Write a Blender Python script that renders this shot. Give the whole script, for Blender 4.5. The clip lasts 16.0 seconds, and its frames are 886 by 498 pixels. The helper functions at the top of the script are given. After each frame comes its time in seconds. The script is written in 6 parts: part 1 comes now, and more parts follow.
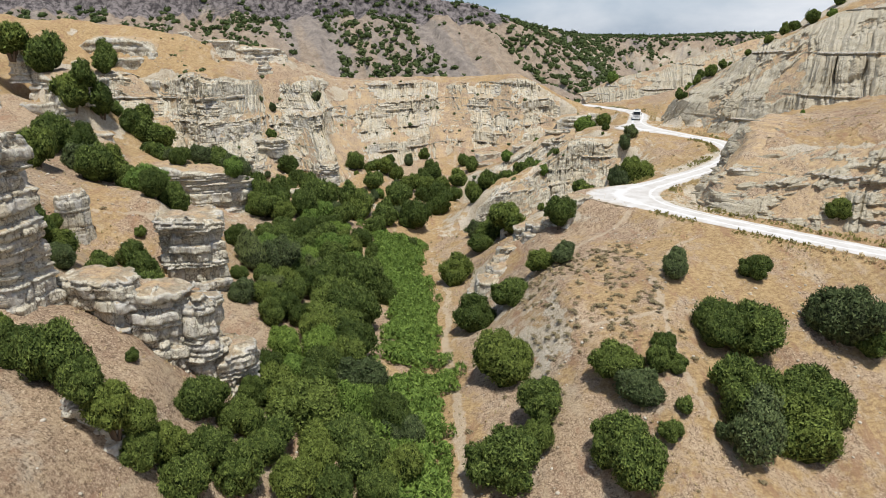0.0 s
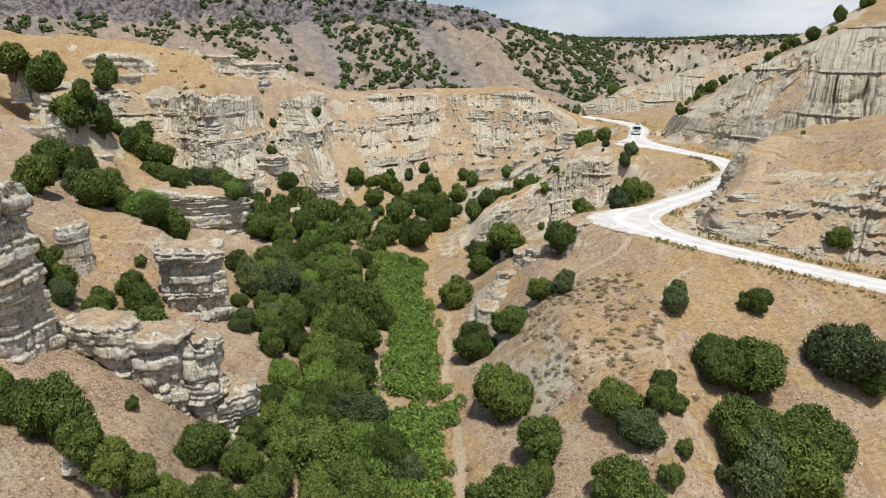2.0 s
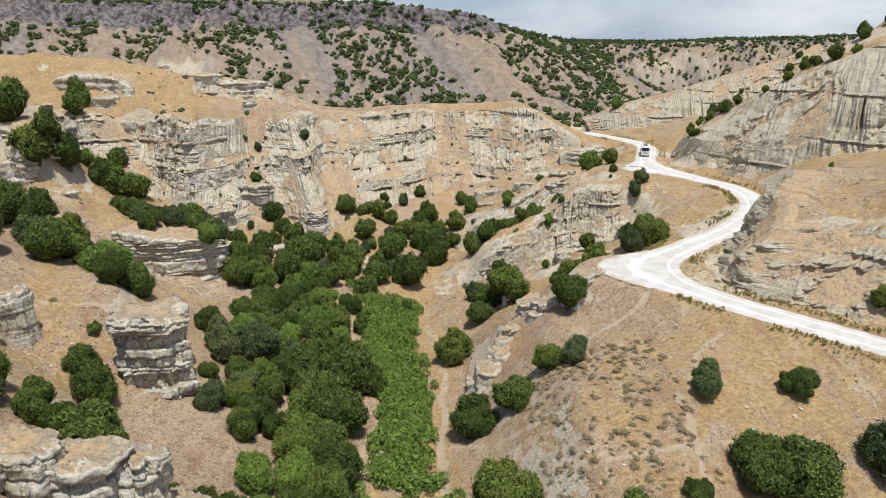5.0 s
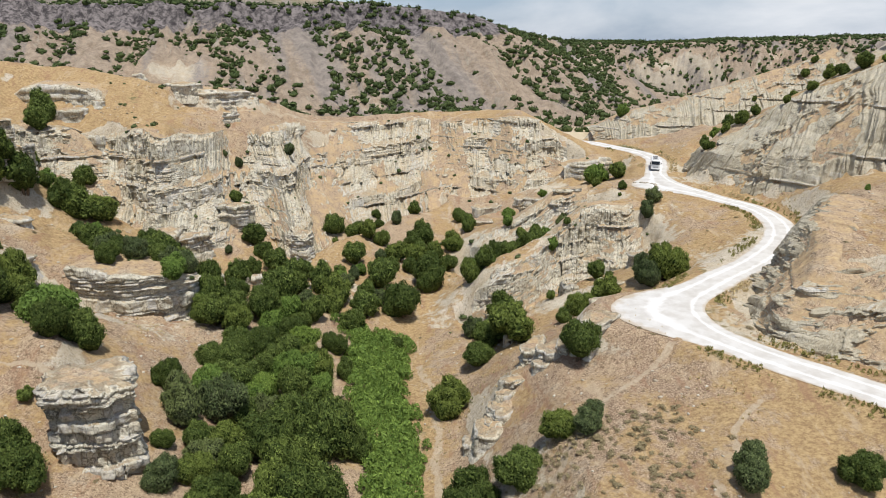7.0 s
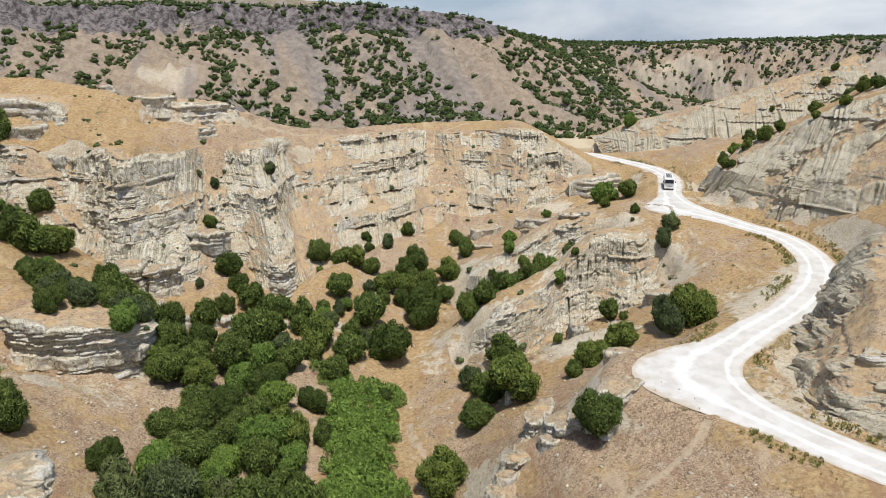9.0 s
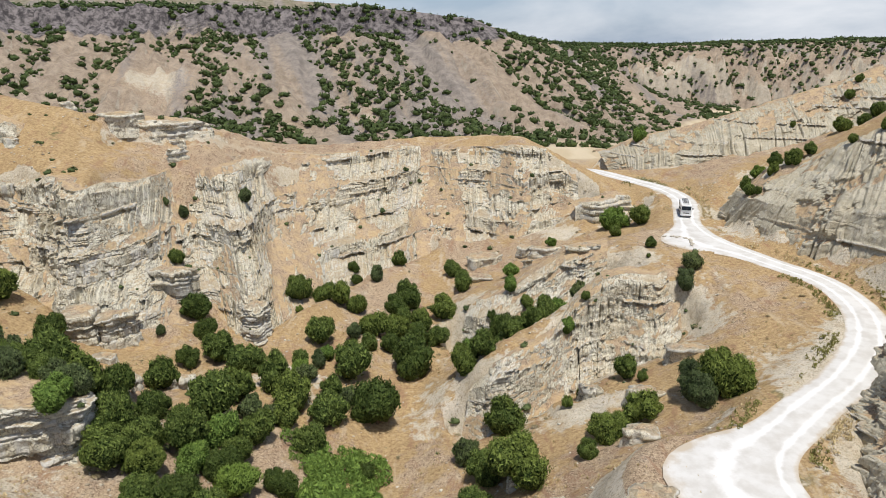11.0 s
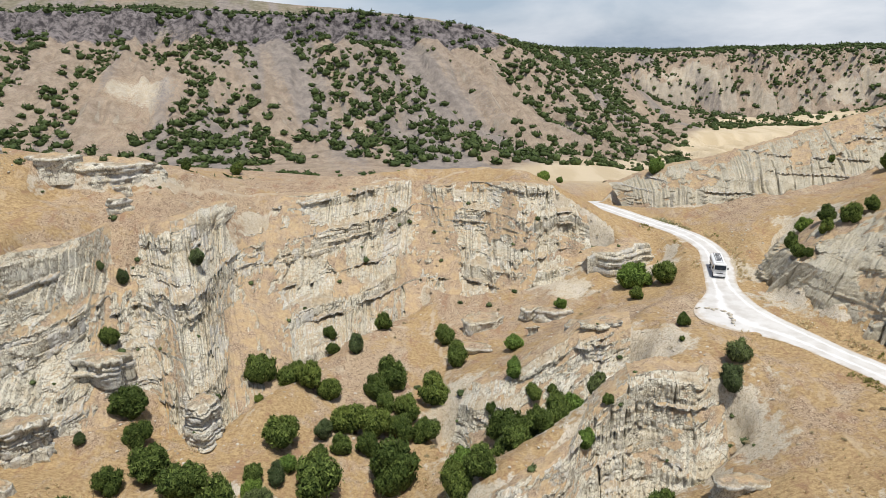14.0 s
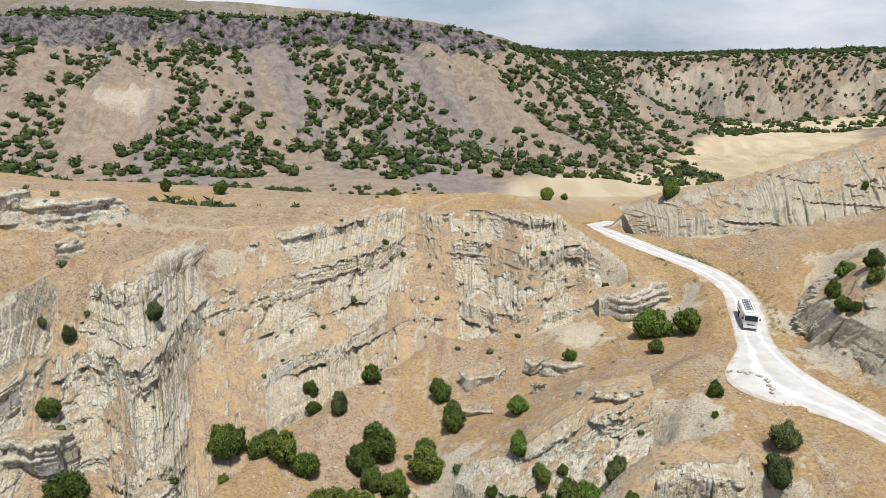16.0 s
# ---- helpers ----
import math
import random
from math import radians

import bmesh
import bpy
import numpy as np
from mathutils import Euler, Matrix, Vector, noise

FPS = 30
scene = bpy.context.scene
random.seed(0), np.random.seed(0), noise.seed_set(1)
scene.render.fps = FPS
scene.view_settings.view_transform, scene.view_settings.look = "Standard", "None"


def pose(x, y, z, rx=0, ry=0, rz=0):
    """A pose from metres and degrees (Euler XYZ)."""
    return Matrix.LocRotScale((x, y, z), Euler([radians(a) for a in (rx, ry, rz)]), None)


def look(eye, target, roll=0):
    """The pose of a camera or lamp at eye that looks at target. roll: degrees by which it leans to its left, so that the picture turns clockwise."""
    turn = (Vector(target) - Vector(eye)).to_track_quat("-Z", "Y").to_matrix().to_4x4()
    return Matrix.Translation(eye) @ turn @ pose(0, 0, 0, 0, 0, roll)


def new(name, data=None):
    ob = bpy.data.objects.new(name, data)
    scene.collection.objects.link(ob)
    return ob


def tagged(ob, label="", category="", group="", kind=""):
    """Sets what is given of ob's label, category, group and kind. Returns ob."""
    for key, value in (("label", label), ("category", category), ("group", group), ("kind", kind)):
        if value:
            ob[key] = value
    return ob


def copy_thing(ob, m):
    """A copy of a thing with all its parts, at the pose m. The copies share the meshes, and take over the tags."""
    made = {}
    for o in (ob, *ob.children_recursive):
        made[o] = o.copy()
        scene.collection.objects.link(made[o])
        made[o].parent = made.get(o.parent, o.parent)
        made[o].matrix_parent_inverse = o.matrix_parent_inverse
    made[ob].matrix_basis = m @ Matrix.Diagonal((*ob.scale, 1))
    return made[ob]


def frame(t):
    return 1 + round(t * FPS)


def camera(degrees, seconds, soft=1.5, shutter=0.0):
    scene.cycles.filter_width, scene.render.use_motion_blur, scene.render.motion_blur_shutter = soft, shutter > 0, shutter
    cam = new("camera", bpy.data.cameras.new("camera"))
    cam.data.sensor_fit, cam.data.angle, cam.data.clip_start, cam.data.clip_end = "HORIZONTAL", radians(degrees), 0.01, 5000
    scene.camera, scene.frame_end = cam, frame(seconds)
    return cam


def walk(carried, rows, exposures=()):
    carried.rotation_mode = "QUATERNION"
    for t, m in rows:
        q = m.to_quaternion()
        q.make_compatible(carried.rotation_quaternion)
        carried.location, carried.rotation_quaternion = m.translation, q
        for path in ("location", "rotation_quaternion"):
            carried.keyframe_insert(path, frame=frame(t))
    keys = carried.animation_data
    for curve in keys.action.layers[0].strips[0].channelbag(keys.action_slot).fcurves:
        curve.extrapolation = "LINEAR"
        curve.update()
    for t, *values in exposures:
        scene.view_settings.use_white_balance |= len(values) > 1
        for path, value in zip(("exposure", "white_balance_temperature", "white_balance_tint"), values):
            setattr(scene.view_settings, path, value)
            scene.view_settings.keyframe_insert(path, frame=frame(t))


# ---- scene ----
cam = camera(69.8, 16.0, soft=0.35)
METRES, EYE, TILT, LEAN, TURN = 88.0, 40.0, -17.9, 0.0, 0.0
ROWS = [
    (0.0, 0.0, 0.0, 0.0, 0.0, 0.0, 0.0),
    (0.5, 0.0001, -0.0019, 0.0096, 0.01, 0.02, -0.01),
    (1.0, -0.0, -0.0037, 0.0195, 0.03, 0.04, -0.02),
    (1.5, -0.0001, -0.0044, 0.0294, 0.04, 0.05, -0.03),
    (2.0, -0.0, 0.0005, 0.0407, 0.02, 0.07, -0.01),
    (2.5, 0.0001, 0.0102, 0.053, 0.02, 0.08, 0.02),
    (3.0, 0.0005, 0.0237, 0.066, -0.01, 0.09, 0.05),
    (3.5, 0.001, 0.0412, 0.0796, -0.03, 0.1, 0.1),
    (4.0, 0.0022, 0.0611, 0.094, -0.05, 0.11, 0.14),
    (6.5, 0.0116, 0.1956, 0.1628, -0.13, 0.08, 0.33),
    (7.0, 0.014, 0.2266, 0.1773, -0.16, 0.08, 0.36),
    (7.5, 0.0167, 0.2586, 0.1921, -0.18, 0.08, 0.38),
    (8.0, 0.019, 0.291, 0.2078, -0.19, 0.08, 0.4),
    (8.5, 0.0215, 0.3236, 0.2235, -0.2, 0.08, 0.41),
    (11.0, 0.0348, 0.4935, 0.3113, -0.3, 0.07, 0.34),
    (11.5, 0.0374, 0.5278, 0.3308, -0.32, 0.09, 0.32),
    (12.0, 0.0402, 0.5617, 0.3505, -0.33, 0.11, 0.3),
    (12.5, 0.0432, 0.5957, 0.3705, -0.35, 0.11, 0.28),
    (13.0, 0.0458, 0.6299, 0.3905, -0.36, 0.14, 0.24),
    (13.5, 0.0486, 0.6642, 0.41, -0.37, 0.17, 0.21),
    (14.0, 0.0513, 0.6981, 0.4298, -0.37, 0.19, 0.17),
    (14.5, 0.054, 0.732, 0.4495, -0.36, 0.21, 0.14),
    (15.0, 0.0563, 0.7664, 0.4687, -0.36, 0.25, 0.11),
    (15.5, 0.0589, 0.8003, 0.4883, -0.35, 0.27, 0.08),
    (16.0, 0.0612, 0.8322, 0.5059, -0.34, 0.29, 0.05),
]
walk(cam, [(t, pose(0, 0, EYE, TILT, LEAN, TURN) @ pose(METRES * x, METRES * y, METRES * z, 90 + pitch, roll, yaw)) for t, x, y, z, yaw, pitch, roll in ROWS])

# ---- world, sun, exposure ----
SUN = Vector((0.12, -0.27, 0.955)).normalized()
world = bpy.data.worlds.new("world")
scene.world = world
world.use_nodes = True
wn, wl = world.node_tree.nodes, world.node_tree.links
sky = wn.new("ShaderNodeTexSky")
sky.sky_type, sky.sun_disc = "NISHITA", False
sky.sun_elevation = math.asin(SUN.z)
sky.sun_rotation = math.atan2(SUN.x, SUN.y)
sky.air_density, sky.dust_density = 1.0, 1.5
wco = wn.new("ShaderNodeTexCoord")
wmap = wn.new("ShaderNodeMapping")
wmap.inputs["Scale"].default_value = (1.0, 1.0, 3.2)
cloud = wn.new("ShaderNodeTexNoise")
cloud.inputs["Scale"].default_value, cloud.inputs["Detail"].default_value = 2.6, 8.0
cloud.inputs["Roughness"].default_value, cloud.inputs["Distortion"].default_value = 0.55, 0.3
cramp = wn.new("ShaderNodeValToRGB")
cramp.color_ramp.elements[0].position, cramp.color_ramp.elements[1].position = 0.38, 0.66
cmix = wn.new("ShaderNodeMix")
cmix.data_type = "RGBA"
cmix.inputs["B"].default_value = (8.0, 8.3, 8.8, 1)
wl.new(wco.outputs["Generated"], wmap.inputs["Vector"])
wl.new(wmap.outputs["Vector"], cloud.inputs["Vector"])
wl.new(cloud.outputs["Fac"], cramp.inputs["Fac"])
# clouds lie low over the horizon; overhead it is clear
wsep = wn.new("ShaderNodeSeparateXYZ")
wl.new(wco.outputs["Generated"], wsep.inputs[0])
low_sky = wn.new("ShaderNodeMapRange")
low_sky.interpolation_type = "SMOOTHSTEP"
for key, v in (("From Min", 0.16), ("From Max", 0.5), ("To Min", 1.0), ("To Max", 0.0)):
    low_sky.inputs[key].default_value = v
wl.new(wsep.outputs["Z"], low_sky.inputs["Value"])
thick = wn.new("ShaderNodeMath")
thick.operation = "MULTIPLY"
wl.new(cramp.outputs["Color"], thick.inputs[0])
wl.new(low_sky.outputs["Result"], thick.inputs[1])
haze = wn.new("ShaderNodeMath")
haze.operation = "MULTIPLY"
haze.inputs[1].default_value = 0.6
wl.new(low_sky.outputs["Result"], haze.inputs[0])
wl.new(thick.outputs[0], cmix.inputs["Factor"])
pale = wn.new("ShaderNodeMix")
pale.data_type = "RGBA"
wl.new(haze.outputs[0], pale.inputs["Factor"])
pale.inputs["B"].default_value = (4.3, 5.6, 7.6, 1)
wl.new(sky.outputs["Color"], pale.inputs["A"])
wl.new(pale.outputs["Result"], cmix.inputs["A"])
wl.new(cmix.outputs["Result"], wn["Background"].inputs["Color"])
wn["Background"].inputs["Strength"].default_value = 0.1

lamp = bpy.data.lights.new("sun", "SUN")
lamp.energy, lamp.angle, lamp.color = 4.15, radians(0.6), (1.0, 0.965, 0.9)
sun = new("sun", lamp)
sun.matrix_world = look(SUN * 900, (0, 0, 0))


# ---- noise on arrays ----
def lattice(ix, iy, seed):
    h = (ix.astype(np.int64) * 374761393 + iy.astype(np.int64) * 668265263 + seed * 1442695041) & 0xFFFFFFFF
    h = ((h ^ (h >> 13)) * 1274126177) & 0xFFFFFFFF
    return ((h ^ (h >> 16)) & 0xFFFF) / 65535.0


def value(x, y, seed=0):
    ix, iy = np.floor(x), np.floor(y)
    fx, fy = x - ix, y - iy
    fx, fy = fx * fx * fx * (fx * (fx * 6 - 15) + 10), fy * fy * fy * (fy * (fy * 6 - 15) + 10)
    a, b = lattice(ix, iy, seed), lattice(ix + 1, iy, seed)
    c, d = lattice(ix, iy + 1, seed), lattice(ix + 1, iy + 1, seed)
    return (a + (b - a) * fx) * (1 - fy) + (c + (d - c) * fx) * fy


def fbm(x, y, size, octaves=4, seed=0, rough=0.5):
    """Layered noise, about -1 to 1."""
    x, y = np.asarray(x, float) / size, np.asarray(y, float) / size
    total, amp, norm = 0.0, 1.0, 0.0
    for o in range(octaves):
        total = total + amp * (2 * value(x, y, seed + 17 * o) - 1)
        norm += amp
        x, y = x * 2.03 + 5.1, y * 2.03 - 3.7
        amp *= rough
    return total / norm


def smooth(a, b, v):
    t = np.clip((v - a) / (b - a), 0, 1)
    return t * t * (3 - 2 * t)


# ---- the lie of the land: lines of the terrain with their heights ----
ROAD = [(78, 47, 16.8), (60, 58.5, 17.4), (49, 68.5, 17.6), (41, 76.3, 17.8), (34, 83.5, 18.0), (30.3, 90, 18.2), (31.2, 96.5, 18.4),
        (37.5, 102.5, 18.8), (46, 109, 19.4), (53, 116.5, 19.9), (57, 125, 20.3), (57.3, 134, 20.6), (53, 143, 20.8), (49.2, 153, 21.0),
        (49.2, 163, 21.1), (52.5, 173, 21.2), (54.8, 182, 21.3), (53.8, 191.5, 21.4), (49, 202, 21.4), (45, 212, 21.2), (43, 226, 19.5), (46, 245, 15.0), (60, 275, 8.0)]
LAND = {
    "stream": [(3, -60, -4), (3, 10, 0), (1.5, 45, 2), (0, 62, 3), (-0.5, 78, 3.3), (-4, 98, 3.2), (-5, 116, 2.8), (0, 132, 3.2), (3, 150, 5.2), (2.5, 166, 7.6), (1.5, 180, 9.5)],
    "left_toe": [(-14, -60, 4), (-13, 20, 6), (-14, 40, 7), (-15, 52, 6.5), (-19, 66, 7), (-21, 80, 7), (-21, 95, 7), (-19, 110, 7.2), (-17, 126, 7.8), (-14, 142, 8.5), (-9, 160, 9.5), (-5, 176, 10.8)],
    "left_slope": [(-26, -60, 20), (-26, 15, 19), (-24.5, 32, 18), (-21.5, 41, 15.2), (-23.5, 44.5, 16.5), (-28.7, 47, 20), (-31, 52, 18), (-29, 60, 13), (-33, 68, 11.5), (-43, 73, 17), (-44, 84, 20.5), (-46, 93, 20)],
    "left_crest": [(-44, 86, 21), (-39.5, 83, 20.2), (-37, 79, 17.5)],
    "left_bench": [(-45, 97, 17), (-36, 98, 14.3), (-30, 104, 12), (-28, 118, 11), (-38, 118, 13)],
    "left_ledge": [(-46, 106, 20.8), (-41, 107, 20.6), (-38, 112, 19.5)],
    "left_upper": [(-60, -60, 46), (-55, 20, 40), (-52, 50, 30), (-55, 75, 27), (-60, 94, 24.5), (-58, 103, 24), (-69, 106, 29.5), (-74, 120, 34), (-85, 143, 36.5)],
    "left_foot": [(-47.5, 127, 14.5), (-58, 122, 20), (-66, 118, 26)],
    "left_top": [(-120, 100, 54), (-112, 130, 48), (-100, 160, 46), (-80, 172, 44.5), (-62, 166, 41.5), (-41, 177, 38), (-37, 190, 32.5), (-34, 215, 28)],
    "bench": [(-80, 153, 37), (-62, 153.5, 36.5), (-55, 163, 35.6), (-48, 170, 35.5), (-40, 174, 34.6)],
    "top": [(-26, 197, 30.2), (-10, 208, 30), (0, 219, 29.6), (14, 219, 30.4), (24, 207, 31), (31, 209, 28)],
    "spur": [(36, 139, 20.6), (30, 139.5, 20.4), (24, 137.5, 18), (17, 132, 14.6), (10.5, 128.5, 12.8), (5, 126, 7)],
    "second_spur": [(40, 153, 21), (31, 151, 20.5), (25, 151, 18.8), (19, 148, 14), (13, 149, 10)],
    "spur_gully": [(33, 143, 19.5), (26, 142, 15.5), (16, 139, 9.5), (8, 138, 6.5)],
    "hollow": [(44, 176, 18.5), (34, 172, 15), (25, 168, 12), (14, 166, 9.5)],
    "fork_ridge": [(24, 94, 17.2), (17, 93, 15), (10, 91, 10.6), (4, 84, 4.8)],
    "fork_gully": [(46, 124, 18.6), (38, 120, 16.5), (30, 115, 14), (20, 112, 9.5), (11, 112, 6.5), (3, 112, 4.6)],
    "valley_right": [(3, 100, 4.4), (4, 84, 4.5), (6, 72, 6), (8, 60, 6), (8, 50, 4.5), (8, 30, 1.5), (9, -60, -3)],
    "slope_a": [(15, 88, 13.5), (14, 76, 12.9), (14.3, 64, 13.2), (14, 52, 8.4), (13, 42, 4.5), (13, 10, 1)],
    "slope_b": [(30, 79, 17), (24.7, 66, 15.9), (22, 56, 12.4), (19.5, 48, 9.6), (20, 38, 5), (22, 0, 0)],
    "slope_c": [(42, 71, 16.4), (33, 66, 15.4), (30, 56, 10.4), (32, 46, 5.6), (33, 36, 2), (34, -20, 0)],
    "slope_d": [(54, 58, 15.5), (43, 55, 11), (42, 45, 6), (44, 30, 2), (46, -40, 0)],
    "right_near": [(90, 40, 24), (70, 30, 12), (80, 0, 12), (90, -60, 14)],
    "mound_back": [(59.6, 91, 30), (62, 104, 28.2), (63, 114, 28), (63.5, 124, 26), (62.5, 132, 23.4)],
    "right_top": [(118, 96, 58), (114, 120, 58.5), (102, 136, 55), (92, 145, 51), (83, 152, 46.5), (97, 157, 53), (130, 145, 63), (170, 100, 68)],
    "right_bench": [(72, 92, 31.5), (73, 104, 30.6), (72, 116, 29.6), (68.5, 126, 27.6)],
    "right_rise": [(84, 82, 34), (88, 98, 34)],
    "right_shelf": [(72, 163, 35), (78, 165, 37.5), (86, 168, 41), (96, 172, 44), (115, 178, 49)],
    "saddle": [(62, 188, 22.8), (70, 187, 25.5), (82, 187, 30), (98, 187, 35)],
    "bluff_back": [(60, 258, 12), (100, 270, 16), (150, 290, 25), (220, 300, 36)],
    "behind": [(-110, 235, 33), (-60, 238, 24), (-20, 243, 14), (20, 243, 16), (34, 238, 17)],
    "plain": [(-300, 310, 16), (-200, 322, 8), (-50, 325, 5), (60, 320, 5), (110, 320, 5)],
    "toe": [(-500, 330, 14), (-250, 350, 9), (-50, 362, 6), (60, 366, 5), (112, 352, 4.5), (136, 372, 4), (152, 430, -3), (178, 520, -8), (205, 620, -13), (235, 720, -16)],
    "basalt_foot": [(-600, 500, 74), (-350, 540, 71), (-200, 556, 70), (-30, 568, 66), (29, 582, 63)],
    "basalt_rim": [(-600, 512, 92), (-350, 552, 88), (-200, 568, 86), (-30, 580, 81), (29, 596, 75), (60, 625, 63), (100, 685, 55), (165, 790, 46), (230, 900, 42)],
    "high_plain": [(-700, 900, 125), (-230, 917, 112), (0, 900, 90), (150, 1010, 56)],
    "fields": [(150, 345, 3), (195, 440, -3), (260, 560, -10), (330, 690, -16), (450, 740, -14)],
    "far_foot": [(235, 850, -18), (330, 815, -18), (450, 800, -13), (700, 700, 0)],
    "far_rim": [(150, 985, 46), (280, 925, 47), (373, 905, 50), (520, 890, 55), (800, 820, 62)],
    "far_plain": [(150, 1250, 48), (400, 1250, 50), (900, 1250, 64)],
    "horizon": [(-4000, 4900, 120), (-1000, 4900, 80), (0, 4900, 30), (1500, 4900, 30), (4000, 4900, 40)],
    "right_beyond": [(4000, 1000, 70), (700, 400, 66), (300, 180, 68), (250, -60, 66), (250, -600, 66)],
    "left_beyond": [(-4000, 1000, 120), (-700, 300, 70), (-260, 180, 66), (-220, -60, 66), (-220, -600, 66)],
}


# rock walls: options, and corners with x, y, the height of the brow and of the foot
WALLS = [
    (dict(seed=37, bay=0.7, ledge=0.5, cap=4), [(33, 181, 20.5, 16), (38, 182, 20.9, 16.5), (43.5, 185.5, 21, 17.5), (47.5, 188.5, 21, 19)]),
    # walls of the nearer slope
    (dict(seed=67, bay=0.7, ledge=0.9, cap=7, batter=0.04), [(-51.5, 106, 20.8, 17.5), (-46, 103.8, 20.6, 15.8), (-40.5, 103.2, 20.4, 14.6), (-36, 104, 19.9, 13.6), (-33.6, 106.5, 19, 12.8), (-34.5, 111.5, 18, 13)]),
    (dict(seed=71, bay=1.0, ledge=0.4, cap=6), [(-80, 127, 35.5, 31), (-75, 121, 34.5, 28.5), (-70, 117.5, 33, 26), (-66, 118.5, 31, 25.5)]),
    (dict(seed=73, bay=1.2, ledge=0.5, cap=6, cell=0.32), [(-86, 156, 41, 38), (-80, 157.5, 41.4, 38), (-74, 157, 40.8, 37.5), (-69, 156, 39.6, 37)]),
    (dict(seed=79, bay=0.8, ledge=0.55, cap=6, cell=0.32), [(-57, 168, 39.8, 36), (-50, 170.5, 39.4, 35), (-44, 173.5, 38.8, 34.5), (-40, 178, 37, 33.5)]),
]


# long cliff faces: x, y, z of the foot, of a line half way up and of the rim, then how much of the lower and of the upper half is bare rock
WEST_FACE = [(-80, 137, 28.5, -80.5, 141, 32, -81, 146, 36, 0.3, 0.5), (-69, 139, 24.3, -69.8, 143.2, 27.6, -72, 149, 33.8, 0.3, 0.55), (-62, 138, 21.2, -62.7, 143.8, 25.4, -65, 151, 32.6, 0.45, 0.6),
             (-54.5, 135.8, 17.6, -55.3, 140.4, 23.6, -55.2, 144, 34.2, 1.05, 1.0), (-49.7, 132.8, 14.6, -49.6, 136, 22.8, -49.6, 139.8, 32.8, 1.1, 1.1), (-45.5, 130.3, 12.4, -46.4, 138, 22.6, -47.2, 144.5, 33, 1.1, 0.95),
             (-40.8, 131.3, 11.8, -42.5, 141, 20.6, -45.2, 154, 32, 1.0, 0.6), (-35.2, 135, 12.4, -39.3, 148.5, 20.4, -45, 164.5, 31.6, 0.2, 0.5)]
NEAR_RIDGE = [(-31.3, 139.5, 10.6, -36.5, 152, 20.4, -41.5, 163.5, 31.4, 0.4, 0.8), (-24.6, 138.3, 9, -28.5, 148.5, 21.2, -34.6, 161.8, 32.4, 1.1, 1.0), (-22, 144, 11.6, -28.5, 161.3, 19.8, -32.8, 175.5, 31.5, 0.6, 1.0),
              (-19, 150.5, 12.6, -26, 167.5, 19.4, -29.8, 186, 29.8, 0.5, 0.75)]
LONG_FACE = [(-16.6, 162, 12.2, -19.5, 174.5, 17.8, -20.8, 188.8, 30, 0.95, 1.0), (-10.6, 169, 11, -12.6, 182, 18.4, -12.8, 198, 29.6, 0.9, 1.0), (-4, 180, 10.8, -5.2, 191, 19, -5, 207, 28.8, 0.45, 0.95),
             (-0.6, 183.5, 10.4, -1, 196, 18, -0.3, 213, 27.8, 0.15, 0.35), (5, 184, 10.8, 6.6, 196, 17.4, 4.6, 206.5, 28.2, 0.5, 0.9), (13.3, 181, 10.6, 12.7, 190.5, 15.8, 13.7, 208, 28.6, 0.65, 0.9),
             (21.4, 183.3, 13, 21.8, 188.7, 20.2, 22.8, 198.5, 30, 0.5, 1.0), (29, 185.5, 14, 30.2, 194.2, 18.2, 30.4, 203, 28, 0.35, 0.75), (36, 188, 17.2, 35.6, 191.8, 20.4, 35.4, 197.5, 24.4, 0.2, 0.4)]
SPUR_FACE = [(5, 121, 4.5, 6, 124, 7.5, 8, 127, 9.5, 0.2, 0.2), (9.5, 120, 5.6, 11, 123.5, 10, 12, 125.8, 13.3, 1.0, 0.8), (15, 123, 7, 16.5, 126, 10.5, 18, 129.3, 14.6, 0.2, 0.35), (20.5, 126.5, 8.4, 21, 130.5, 12.5, 22, 134, 17, 0.3, 0.4),
             (26.3, 129.6, 8.6, 27.2, 134, 13, 27.8, 136.2, 20.3, 0.95, 1.0), (31.5, 128, 11, 33.5, 133.3, 15.5, 33, 136.4, 20.5, 0.7, 1.0), (37.5, 130.5, 15.3, 38, 134, 18, 38, 137, 20.6, 0.2, 0.3)]
SIDE_FACE = [(5, 144, 5.2, 6.5, 147.5, 8, 8, 151, 10, 0.5, 0.5), (11, 140, 7.4, 12, 144, 10.5, 13, 148.5, 13, 0.5, 0.6), (18, 141.5, 10.6, 19, 145.5, 13.5, 19.5, 149.5, 17, 0.5, 0.6), (24, 143.5, 14, 25, 147, 17, 25.5, 150.5, 20, 0.6, 0.6), (30, 145, 17, 30.5, 147.5, 19, 31, 150, 20.8, 0.4, 0.5)]
